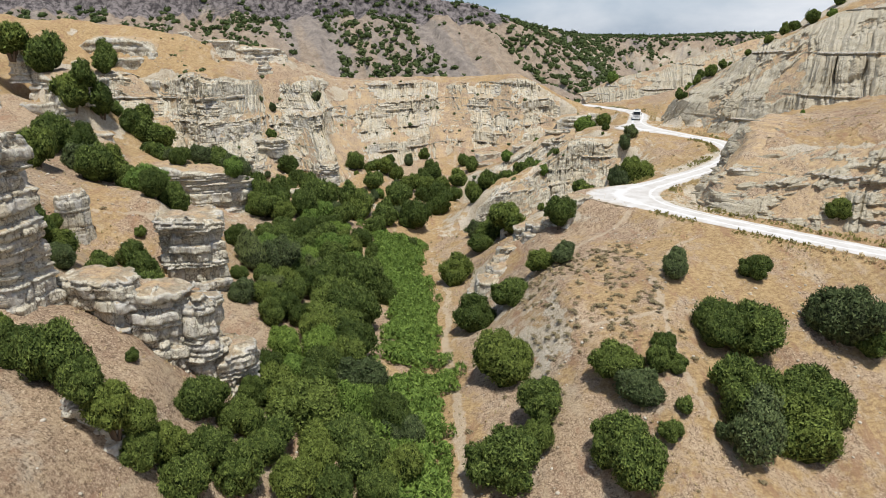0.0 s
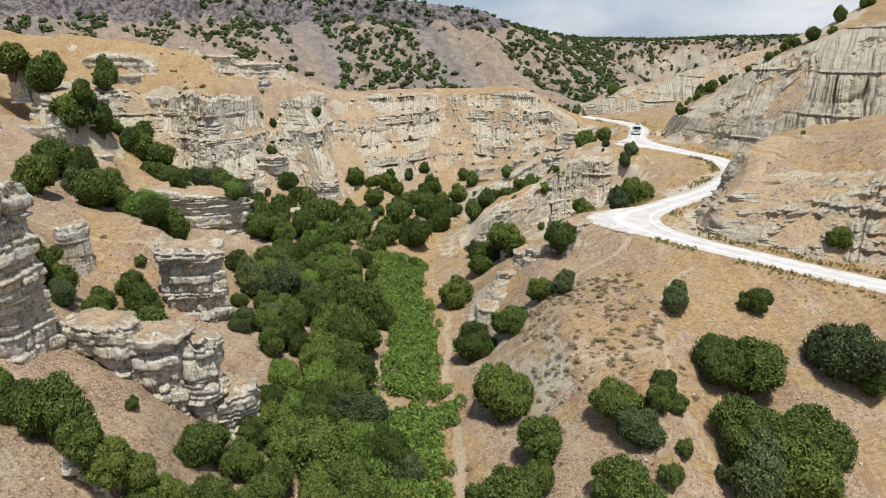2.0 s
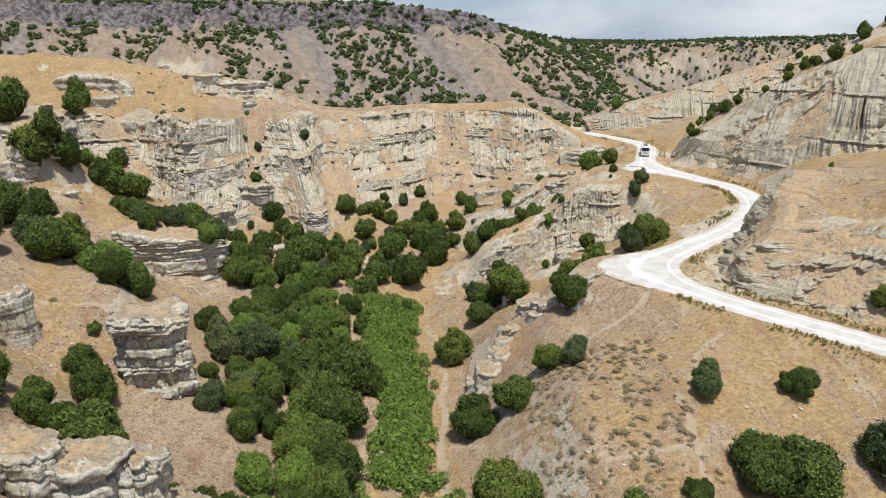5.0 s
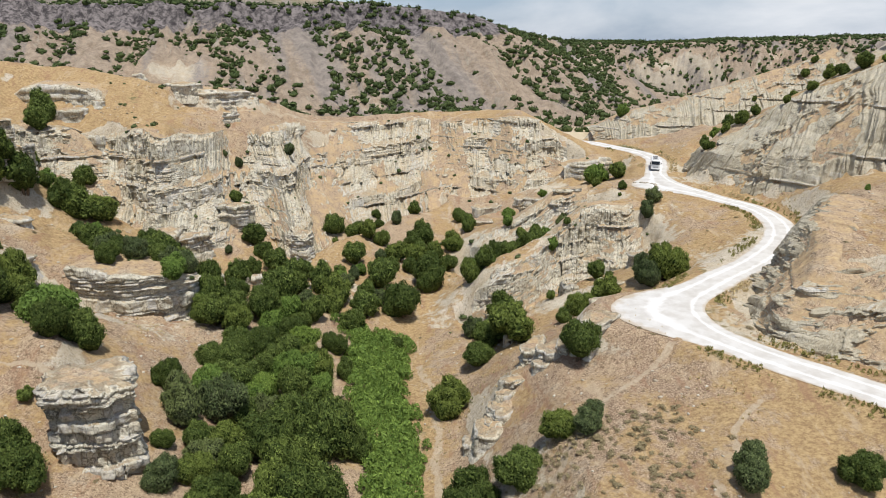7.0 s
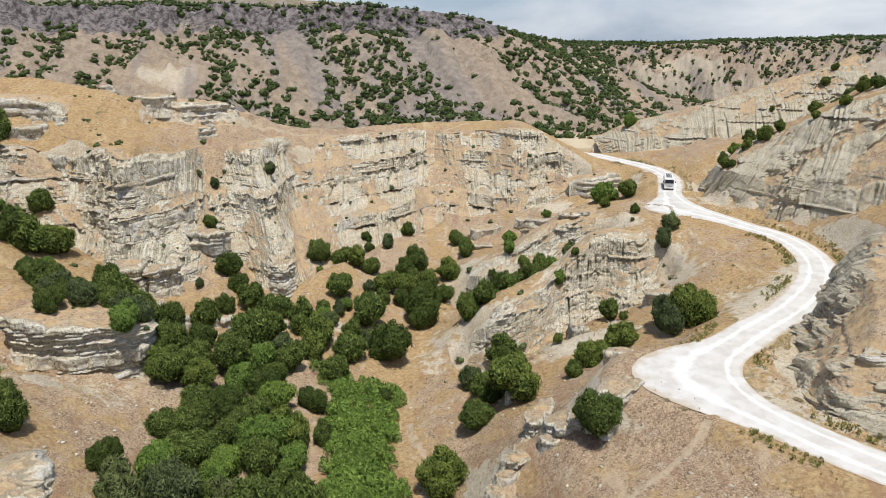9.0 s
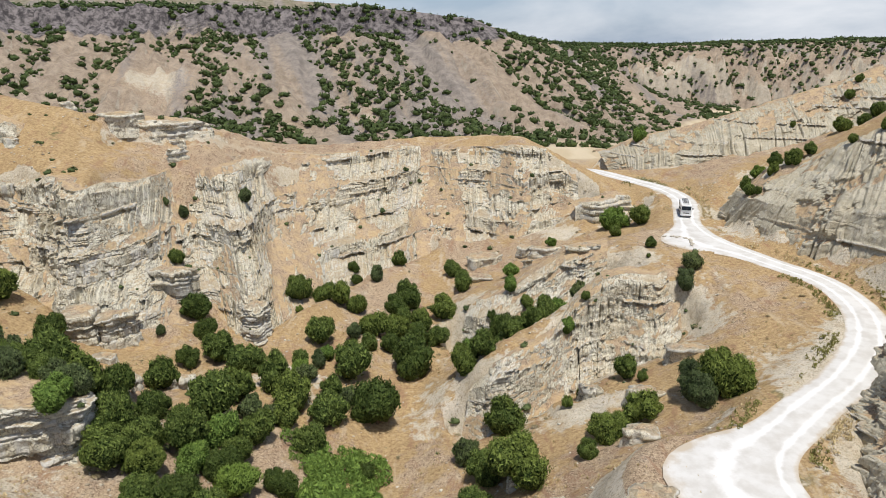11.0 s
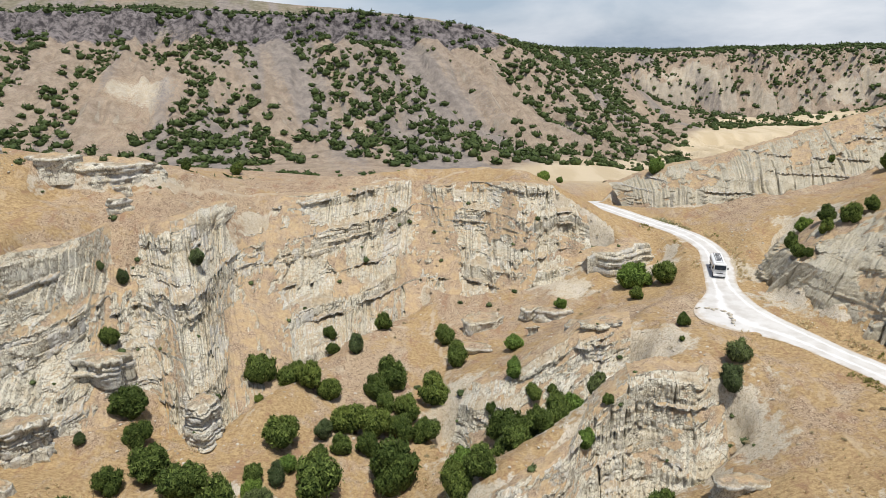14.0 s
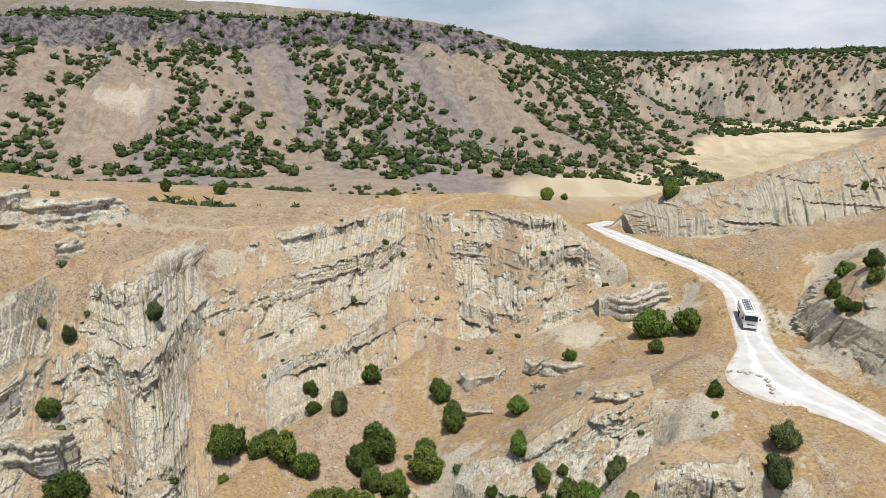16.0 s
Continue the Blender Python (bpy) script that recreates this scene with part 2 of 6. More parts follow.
MOUND_FACE = [(54, 118, 20.4, 55.6, 115, 24.5, 57, 112, 28.4, 0.8, 0.5), (49.5, 111, 19.6, 51.4, 108.2, 25, 53, 106.5, 28.8, 1.0, 0.7), (45, 105, 19, 46.4, 102.6, 24, 48, 100.5, 28.8, 1.0, 0.7), (41, 100, 18.6, 43.5, 97.4, 22.4, 46.4, 96, 27.6, 0.55, 0.2),
              (38, 94.5, 18.3, 40, 92.6, 22, 44.4, 91.6, 26, 0.5, 0.2), (36.8, 89, 18.1, 38.6, 88, 21.8, 42.8, 88.8, 25.2, 0.6, 0.3), (39, 84.2, 18, 41, 85.4, 21, 46, 88, 25, 0.6, 0.25), (45, 79.7, 17.9, 47.5, 83.8, 21.6, 53, 88, 26.4, 0.6, 0.3)]
MOUND_REST = [(52, 74.3, 17.9, 55, 79, 21.5, 60, 84, 28, 0.6, 0.4), (60, 67.5, 17.8, 63, 72, 24, 68, 77, 32, 0.6, 0.4), (70, 60, 17.8, 73, 64, 26, 78, 69, 36, 0.6, 0.4)]
BLUFF_FACE = [(50, 219, 20.8, 49.5, 225, 22, 49, 231, 23, 0.7, 0.7), (56, 210, 22, 57, 216, 25, 58, 225, 28, 0.9, 0.9), (65, 204.5, 24.3, 66.5, 210, 28, 68, 220, 31.5, 1.0, 0.95), (76, 201.5, 27, 77.5, 208, 31, 80, 218, 35, 1.0, 0.95),
              (88, 200, 30, 90, 208, 34.5, 93, 220, 38.5, 0.9, 0.7), (100, 200, 33.5, 103, 210, 38, 107, 222, 42.5, 0.5, 0.4), (114, 200, 38, 117, 210, 43, 120, 222, 47, 0.4, 0.4)]
RIGHT_FACE = [(66, 182, 24, 69, 181, 26, 73, 180, 28.5, 0.5, 0.3), (60.2, 173, 22.4, 62.6, 172, 26, 67, 172, 29.6, 1.1, 0.2), (55.8, 162.5, 21.9, 57.6, 159.5, 27.2, 64, 163, 32, 1.3, 0.25), (57.6, 152.8, 21.6, 60.2, 153, 27, 68, 158, 34.8, 1.3, 0.1),
              (60, 146.5, 21.5, 62.6, 147, 27.4, 70.5, 153, 38, 1.3, 0.35), (62.4, 140.6, 21.5, 65, 142, 29, 72, 149.5, 40, 1.3, 0.7), (66, 135, 24.6, 68, 138, 31, 74.5, 146.5, 41.5, 1.3, 0.9), (72, 130, 28, 74.5, 133.6, 35, 81, 143, 45, 1.2, 1.0)]
RIGHT_REST = [(79, 124, 30.2, 81.5, 128, 38, 88, 137, 48.5, 1.3, 1.3), (87, 117, 32.2, 89.5, 121, 40.5, 96, 130, 51.5, 1.3, 1.3), (96, 109, 34.6, 98.5, 113, 44, 105, 121, 55, 1.2, 1.3), (106, 100, 37, 108, 104, 46, 114, 112, 57, 1.2, 1.3)]
FACES = [(dict(seed=3, tiers=3, flute=1.1, ledge=0.85, bay=0.9, storey=4.2), WEST_FACE + NEAR_RIDGE + LONG_FACE),
         (dict(stone="fluted", seed=41, tiers=2, shape="cone", flute=0.8, ledge=0.45, bay=1.0, storey=4.2, soft_top=0.9), RIGHT_FACE + RIGHT_REST), (dict(seed=29, tiers=2, flute=0.7, ledge=0.7, bay=0.9, storey=3.6), SPUR_FACE),
         (dict(seed=33, tiers=2, flute=0.35, ledge=0.45, bay=0.6, storey=3), SIDE_FACE), (dict(stone="fluted", seed=47, tiers=1, shape="cone", flute=0.6, ledge=0.5, bay=0.9, storey=3.2, soft_top=0.9), MOUND_FACE + MOUND_REST),
         (dict(stone="fluted", seed=61, tiers=1, shape="cone", flute=0.8, ledge=0.7, bay=0.8, storey=3.4, cell=0.24, soft_top=0.9), BLUFF_FACE)]


def beside(line, shift):
    """The line moved sideways, to the right hand of its run."""
    p = np.array(line, float)
    t = np.gradient(p[:, :2], axis=0)
    t /= np.linalg.norm(t, axis=1)[:, None]
    return p[:, :2] + np.stack([t[:, 1], -t[:, 0]], -1) * np.reshape(shift, (-1, 1))


def wall_steps():
    """The land drops at every rock wall."""
    out = []
    for options, line in WALLS:
        p = np.array(line, float)
        rise = p[:, 2] - p[:, 3]
        out.append(np.c_[beside(line, np.full(len(p), 1.2)), p[:, 3] - 0.2])
        out.append(np.c_[beside(line, -4.2 - options.get("batter", 0.18) * rise), p[:, 2] - 0.4])
    for _, pairs in FACES:
        p = np.array(pairs, float)
        out += [p[:, :3] - (0, 0, 0.3), p[:, 3:6] - (0, 0, 0.9), p[:, 6:9] - (0, 0, 0.3)]
    return out


def stretch(a, b, first, last):
    """Steps from a to b that widen from first to last."""
    n = max(2, int(round(2 * abs(b - a) / (first + last))))
    w = np.linspace(first, last, n)
    return a + np.cumsum(w) * (b - a) / w.sum()


GX = np.r_[-4000, -stretch(110, 4000, 3, 300)[::-1][1:], np.arange(-110, 111, 2.0), stretch(110, 4000, 3, 300)]
GY = np.r_[-600, -300, -150, stretch(-100, 10, 14, 2), np.arange(12, 240, 2.0), stretch(238, 700, 2.2, 6), stretch(700, 5000, 7, 240)]


def dense(line, step):
    line = np.array(line, float)
    out = [line[:1]]
    for a, b in zip(line[:-1], line[1:]):
        n = max(1, int(np.linalg.norm(b[:2] - a[:2]) / step))
        out.append(a + (b - a) * (np.arange(1, n + 1) / n)[:, None])
    return np.vstack(out)


def relief():
    """Heights on the coarse grid: the lines hold, and the land between hangs evenly from them."""
    marks = np.vstack([dense(line, 1.0 if max(abs(p[0]) for p in line) < 140 and max(p[1] for p in line) < 260 else 5.0) for line in [*LAND.values(), ROAD, *wall_steps()]])
    total, count = np.zeros((len(GY), len(GX))), np.zeros((len(GY), len(GX)))
    ix = np.abs(GX[None] - marks[:, :1]).argmin(1)
    iy = np.abs(GY[None] - marks[:, 1:2]).argmin(1)
    np.add.at(total, (iy, ix), marks[:, 2])
    np.add.at(count, (iy, ix), 1)
    held = count > 0
    z = np.where(held, total / np.maximum(count, 1), 0)
    px, py = GX[ix], GY[iy]
    first = np.unique(iy * len(GX) + ix, return_index=True)[1]
    px, py, pz = px[first], py[first], z[iy[first], ix[first]]
    for r in range(len(GY)):
        d = (GX[:, None] - px) ** 2 + (GY[r] - py) ** 2 + 0.5
        w = d ** -1.6
        z[r] = np.where(held[r], z[r], (w * pz).sum(1) / w.sum(1))
    hx, hy = np.diff(GX), np.diff(GY)
    we, ww = 1 / (hx[1:] * (hx[1:] + hx[:-1])), 1 / (hx[:-1] * (hx[1:] + hx[:-1]))
    wn_, ws = 1 / (hy[1:] * (hy[1:] + hy[:-1])), 1 / (hy[:-1] * (hy[1:] + hy[:-1]))
    full = we[None] + ww[None] + wn_[:, None] + ws[:, None]
    free = ~held[1:-1, 1:-1]
    for _ in range(350):
        inner = (z[1:-1, 2:] * we + z[1:-1, :-2] * ww + z[2:, 1:-1] * wn_[:, None] + z[:-2, 1:-1] * ws[:, None]) / full
        z[1:-1, 1:-1] = np.where(free, inner, z[1:-1, 1:-1])
    # one light softening pass, which takes the crease out of the lines
    soft = z.copy()
    soft[1:-1, 1:-1] = 0.6 * z[1:-1, 1:-1] + 0.1 * (z[1:-1, 2:] + z[1:-1, :-2] + z[2:, 1:-1] + z[:-2, 1:-1])
    return soft


RELIEF = relief()


def sample(grid, x, y):
    """Smooth reading of a coarse grid."""
    x, y = np.asarray(x, float), np.asarray(y, float)
    i = np.clip(np.searchsorted(GX, x) - 1, 1, len(GX) - 3)
    j = np.clip(np.searchsorted(GY, y) - 1, 1, len(GY) - 3)
    u = np.clip((x - GX[i]) / (GX[i + 1] - GX[i]), 0, 1)
    v = np.clip((y - GY[j]) / (GY[j + 1] - GY[j]), 0, 1)

    def cubic(p0, p1, p2, p3, t):
        return p1 + 0.5 * t * (p2 - p0 + t * (2 * p0 - 5 * p1 + 4 * p2 - p3 + t * (3 * (p1 - p2) + p3 - p0)))

    rows = [cubic(grid[j + k, i - 1], grid[j + k, i], grid[j + k, i + 1], grid[j + k, i + 2], u) for k in (-1, 0, 1, 2)]
    return cubic(*rows, v)


def near_line(line, x, y):
    """Distance to a line in plan, its height there, and how far along."""
    x, y = np.asarray(x, float), np.asarray(y, float)
    best, height, along, run = np.full(x.shape, 1e9), np.zeros(x.shape), np.zeros(x.shape), 0.0
    for a, b in zip(line[:-1], line[1:]):
        dx, dy = b[0] - a[0], b[1] - a[1]
        size = math.hypot(dx, dy)
        t = np.clip(((x - a[0]) * dx + (y - a[1]) * dy) / (size * size), 0, 1)
        d = np.hypot(x - a[0] - t * dx, y - a[1] - t * dy)
        closer = d < best
        best = np.where(closer, d, best)
        height = np.where(closer, a[2] + t * (b[2] - a[2]), height)
        along = np.where(closer, run + t * size, along)
        run += size
    return best, height, along


def curve(line, step=1.5):
    """A smooth line through the corners of line."""
    p = np.array(line, float)
    p = np.vstack([2 * p[0] - p[1], p, 2 * p[-1] - p[-2]])
    out = []
    for k in range(1, len(p) - 2):
        n = max(2, int(np.linalg.norm(p[k + 1] - p[k]) / step))
        for t in np.arange(n) / n:
            out.append(0.5 * (2 * p[k] + t * (p[k + 1] - p[k - 1]) + t * t * (2 * p[k - 1] - 5 * p[k] + 4 * p[k + 1] - p[k + 2]) + t ** 3 * (3 * (p[k] - p[k + 1]) + p[k + 2] - p[k - 1])))
    out.append(p[-2])
    return np.array(out)


ROADLINE = curve(ROAD, 2.0)
PULLOUTS = [(26.2, 94.2, 18.2, 5.4), (42.5, 152.5, 20.95, 5.4)]


BANDS = [[p[:3] for p in line] for _, line in WALLS] + [[p[3:6] for p in pairs] for _, pairs in FACES]


def cliff_band(x, y):
    """Distance to the rock walls."""
    best = np.full(np.shape(x), 1e9)
    for line in BANDS:
        lo, hi = np.min(line, 0) - 14, np.max(line, 0) + 14
        hit = (x > lo[0]) & (x < hi[0]) & (y > lo[1]) & (y < hi[1])
        if hit.any():
            best[hit] = np.minimum(best[hit], near_line(line, x[hit], y[hit])[0])
    return best


SPANS = [[((p[0] + p[6]) / 2, (p[1] + p[7]) / 2, math.hypot(p[0] - p[6], p[1] - p[7]) / 2) for p in pairs] for _, pairs in FACES]


def behind_faces(x, y):
    """1 under the long cliff faces, 0 beyond their foot and rim."""
    best = np.zeros(np.shape(x))
    for line in SPANS:
        lo, hi = np.min(line, 0) - 14, np.max(line, 0) + 14
        hit = (x > lo[0]) & (x < hi[0]) & (y > lo[1]) & (y < hi[1])
        if hit.any():
            d, half, _ = near_line(line, x[hit], y[hit])
            best[hit] = np.maximum(best[hit], 1 - smooth(0.5, 0.98, d / half))
    return best


def road_gap(x, y):
    """Distance to the road or its lay-bys, and the road's height there."""
    d, h, _ = near_line(ROADLINE, x, y)
    for px, py, pz, r in PULLOUTS:
        e = np.hypot(x - px, y - py) - r + 2.4
        h = np.where(e < d, pz, h)
        d = np.minimum(d, np.maximum(e, 0))
    return d, h


def base(x, y):
    """The land without its finest grain."""
    x, y = np.asarray(x, float), np.asarray(y, float)
    z = sample(RELIEF, x, y)
    far = smooth(230, 420, y)
    z = z + fbm(x, y, 14, 4, 3) * (0.75 * (1 - far)) + fbm(x, y, 60, 4, 8) * 3.5 * far
    # gullies that run down the far hill
    ribs = 1 - np.abs(fbm(x + 0.3 * y, y * 0.2, 34, 5, 21, 0.6))
    z = z - far * smooth(345, 430, y) * (1 - smooth(565, 590, y)) * ((ribs - 0.62) * 17 + 3.0 * (1 - 2 * np.abs(fbm(x + 0.3 * y, y * 0.3, 11, 4, 25))))
    bluff = smooth(770, 830, y) * (1 - smooth(900, 960, y)) * (x > 100)
    z = z - bluff * ((1 - np.abs(fbm(x, y * 0.35, 48, 5, 23, 0.6)) - 0.6) * 38 + (1 - 2 * np.abs(fbm(x, y * 0.25, 20, 2, 27))) * 11 + (1 - 2 * np.abs(fbm(x, y * 0.2, 9, 2, 28))) * 5)
    flutes = np.exp(-(((x + 172) / 36) ** 2 + ((y - 440) / 50) ** 2))
    z = z + flutes * (7 * smooth(395, 440, y) - 6 * smooth(455, 490, y) - 3.5 * (1 - 2 * np.abs(fbm(x, y * 0.12, 9, 3, 29))))
    off = cliff_band(x, y)
    rocky = 1 - smooth(3.0, 14.0, off)
    ridged = 1 - 2 * np.abs(fbm(x, y, 5.5, 4, 41))
    z = z - 1.2 * (1 - smooth(3.0, 8.0, off)) + rocky * (0.6 * ridged + 0.35 * (1 - 2 * np.abs(fbm(x, y * 0.6, 1.7, 3, 43))))
    z = z - 3.6 * behind_faces(x, y)
    d, h = road_gap(x, y)
    return h - 0.12 + (z - h + 0.12) * smooth(2.7, 8.0, d)


def ground_height(x, y):
    x, y = np.asarray(x, float), np.asarray(y, float)
    z = base(x, y)
    d, _ = road_gap(x, y)
    near = 1 - smooth(150, 320, y)
    return z + smooth(2.6, 5, d) * near * (fbm(x, y, 3.2, 3, 31) * 0.32 + (1 - 2 * np.abs(fbm(x, y, 6.5, 3, 35))) * 0.2 + fbm(x, y, 1.1, 2, 37) * 0.14)


def height(x, y):
    return float(ground_height(np.array([x]), np.array([y]))[0])


# ---- mesh helpers ----
def mesh_from(name, verts, faces, material=None, shade=True):
    me = bpy.data.meshes.new(name)
    verts, faces = np.asarray(verts, np.float32), np.asarray(faces, np.int32)
    me.vertices.add(len(verts))
    me.vertices.foreach_set("co", verts.ravel())
    k = faces.shape[1]
    me.loops.add(faces.size)
    me.loops.foreach_set("vertex_index", faces.ravel())
    me.polygons.add(len(faces))
    me.polygons.foreach_set("loop_start", np.arange(len(faces), dtype=np.int32) * k)
    me.polygons.foreach_set("loop_total", np.full(len(faces), k, np.int32))
    if shade:
        me.polygons.foreach_set("use_smooth", np.ones(len(faces), bool))
    me.update(calc_edges=True)
    if material:
        me.materials.append(material)
    return me


def grid_faces(rows, cols, wrap=False):
    r, c = np.meshgrid(np.arange(rows - 1), np.arange(cols if wrap else cols - 1), indexing="ij")
    c2 = (c + 1) % cols
    return np.stack([r * cols + c, r * cols + c2, (r + 1) * cols + c2, (r + 1) * cols + c], -1).reshape(-1, 4)


def give(me, name, values):
    at = me.attributes.new(name, "FLOAT", "POINT")
    at.data.foreach_set("value", np.asarray(values, np.float32).ravel())


def part(name, bm, material, parent, label=""):
    me = bm
    if not isinstance(bm, bpy.types.Mesh):
        me = bpy.data.meshes.new(name)
        bm.to_mesh(me)
        bm.free()
        me.materials.append(material)
    ob = new(name, me)
    ob.parent = parent
    return tagged(ob, label)


# ---- materials ----
class Nodes:
    def __init__(self, name):
        self.mat = bpy.data.materials.new(name)
        self.mat.use_nodes = True
        self.n, self.l = self.mat.node_tree.nodes, self.mat.node_tree.links
        self.bsdf = self.n["Principled BSDF"]
        self.geo = self.n.new("ShaderNodeNewGeometry")
        self.pos = self.geo.outputs["Position"]

    def put(self, socket, value):
        if isinstance(value, bpy.types.NodeSocket):
            self.l.new(value, socket)
        elif isinstance(value, tuple) and len(value) == 3 and socket.type == "RGBA":
            socket.default_value = (*value, 1)
        else:
            socket.default_value = value

    def noise(self, scale, detail=4.0, rough=0.55, vector=None, stretch_=(1, 1, 1), distort=0.0):
        m = self.n.new("ShaderNodeMapping")
        self.put(m.inputs["Vector"], vector or self.pos)
        m.inputs["Scale"].default_value = stretch_
        t = self.n.new("ShaderNodeTexNoise")
        self.l.new(m.outputs["Vector"], t.inputs["Vector"])
        for k, v in (("Scale", scale), ("Detail", detail), ("Roughness", rough), ("Distortion", distort)):
            t.inputs[k].default_value = v
        return t.outputs["Fac"]

    def ramp(self, fac, a, b, lo=0.0, hi=1.0):
        m = self.n.new("ShaderNodeMapRange")
        m.interpolation_type = "SMOOTHSTEP"
        self.put(m.inputs["Value"], fac)
        for k, v in (("From Min", a), ("From Max", b), ("To Min", lo), ("To Max", hi)):
            m.inputs[k].default_value = v
        return m.outputs["Result"]

    def mix(self, fac, a, b, blend="MIX"):
        m = self.n.new("ShaderNodeMix")
        m.data_type, m.blend_type = "RGBA", blend
        for k, v in (("Factor", fac), ("A", a), ("B", b)):
            self.put(m.inputs[k], v)
        return m.outputs["Result"]

    def math(self, op, a, b=0.0):
        m = self.n.new("ShaderNodeMath")
        m.operation = op
        self.put(m.inputs[0], a)
        self.put(m.inputs[1], b)
        return m.outputs[0]

    def attribute(self, name):
        a = self.n.new("ShaderNodeAttribute")
        a.attribute_name = name
        return a.outputs["Fac"]

    def joints(self, scale, width, stretch_, wobble=0.5):
        """Cracks between broken blocks, bent by a noise."""
        t = self.n.new("ShaderNodeTexNoise")
        t.inputs["Scale"].default_value, t.inputs["Detail"].default_value = 1.4, 3.0
        self.l.new(self.pos, t.inputs["Vector"])
        add = self.n.new("ShaderNodeVectorMath")
        add.operation = "MULTIPLY_ADD"
        self.l.new(t.outputs["Color"], add.inputs[0])
        add.inputs[1].default_value = (wobble, wobble, wobble)
        self.l.new(self.pos, add.inputs[2])
        m = self.n.new("ShaderNodeMapping")
        m.inputs["Scale"].default_value = stretch_
        self.l.new(add.outputs[0], m.inputs["Vector"])
        v = self.n.new("ShaderNodeTexVoronoi")
        v.feature = "DISTANCE_TO_EDGE"
        v.inputs["Scale"].default_value = scale
        self.l.new(m.outputs["Vector"], v.inputs["Vector"])
        return self.ramp(v.outputs["Distance"], width, 0.0)

    def slope(self):
        s = self.n.new("ShaderNodeSeparateXYZ")
        self.l.new(self.geo.outputs["Normal"], s.inputs[0])
        return s.outputs["Z"]

    def bump(self, height_, strength=0.5, distance=0.1):
        b = self.n.new("ShaderNodeBump")
        b.inputs["Strength"].default_value, b.inputs["Distance"].default_value = strength, distance
        self.put(b.inputs["Height"], height_)
        self.l.new(b.outputs["Normal"], self.bsdf.inputs["Normal"])

    def done(self, colour, rough=0.9, spec=0.2):
        self.put(self.bsdf.inputs["Base Color"], colour)
        self.put(self.bsdf.inputs["Roughness"], rough)
        self.bsdf.inputs["Specular IOR Level"].default_value = spec
        return self.mat


def rock_colour(k, bedded=1.0, slit=1.0):
    """Pale tuff with vertical wash marks and faint level beds."""
    beds = k.noise(1.0, 4, 0.6, stretch_=(0.03, 0.03, 0.5), distort=0.15)
    thin = k.noise(1.0, 4, 0.6, stretch_=(0.12, 0.12, 4.0), distort=0.2)
    run = k.noise(1.0, 5, 0.65, stretch_=(1.7, 1.7, 0.16))
    fine_run = k.noise(1.0, 4, 0.65, stretch_=(5.0, 5.0, 0.95))
    blot = k.noise(0.3, 5, 0.65)
    grain = k.noise(3.2, 5, 0.7)
    c = k.mix(k.ramp(beds, 0.3, 0.7), (0.67, 0.62, 0.49), (0.63, 0.605, 0.5))
    c = k.mix(k.ramp(blot, 0.48, 0.62, 0, 0.6), c, (0.53, 0.45, 0.31))
    c = k.mix(k.ramp(blot, 0.46, 0.35, 0, 0.65), c, (0.74, 0.71, 0.63))
    c = k.mix(k.ramp(run, 0.54, 0.7, 0, 0.5), c, (0.4, 0.35, 0.255))
    c = k.mix(k.ramp(run, 0.46, 0.32, 0, 0.5), c, (0.69, 0.645, 0.545))
    # the fine dark streaks also colour in the shade of narrow flutes
    c = k.mix(k.ramp(fine_run, 0.53, 0.64, 0, 0.75), c, (0.23, 0.195, 0.135))
    c = k.mix(k.ramp(fine_run, 0.45, 0.34, 0, 0.5), c, (0.66, 0.62, 0.52))
    c = k.mix(k.ramp(thin, 0.56, 0.72, 0, 0.4 * bedded), c, (0.57, 0.55, 0.5))
    # cracks and slots, the shade inside them drawn as dark colour
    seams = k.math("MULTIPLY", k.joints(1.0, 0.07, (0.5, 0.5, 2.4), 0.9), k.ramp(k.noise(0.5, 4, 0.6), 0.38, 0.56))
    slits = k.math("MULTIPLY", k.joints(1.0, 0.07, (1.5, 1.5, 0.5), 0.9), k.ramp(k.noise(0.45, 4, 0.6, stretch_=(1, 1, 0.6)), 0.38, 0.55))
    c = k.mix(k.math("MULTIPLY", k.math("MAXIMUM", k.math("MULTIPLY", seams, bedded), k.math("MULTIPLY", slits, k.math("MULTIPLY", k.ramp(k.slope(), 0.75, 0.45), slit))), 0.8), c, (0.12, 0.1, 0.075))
    speck = k.noise(7.0, 4, 0.75)
    c = k.mix(k.ramp(speck, 0.58, 0.67, 0, 0.45), c, (0.22, 0.18, 0.12))
    c = k.mix(k.ramp(speck, 0.43, 0.34, 0, 0.5), c, (0.64, 0.61, 0.54))
    c = k.mix(k.ramp(grain, 0.57, 0.68, 0, 0.5), c, (0.25, 0.205, 0.14))
    c = k.mix(k.ramp(grain, 0.43, 0.32, 0, 0.45), c, (0.62, 0.59, 0.52))
    return c, k.math("ADD", k.math("MULTIPLY", thin, 0.5 * bedded), grain), k.math("ADD", run, k.math("MULTIPLY", fine_run, 0.8))


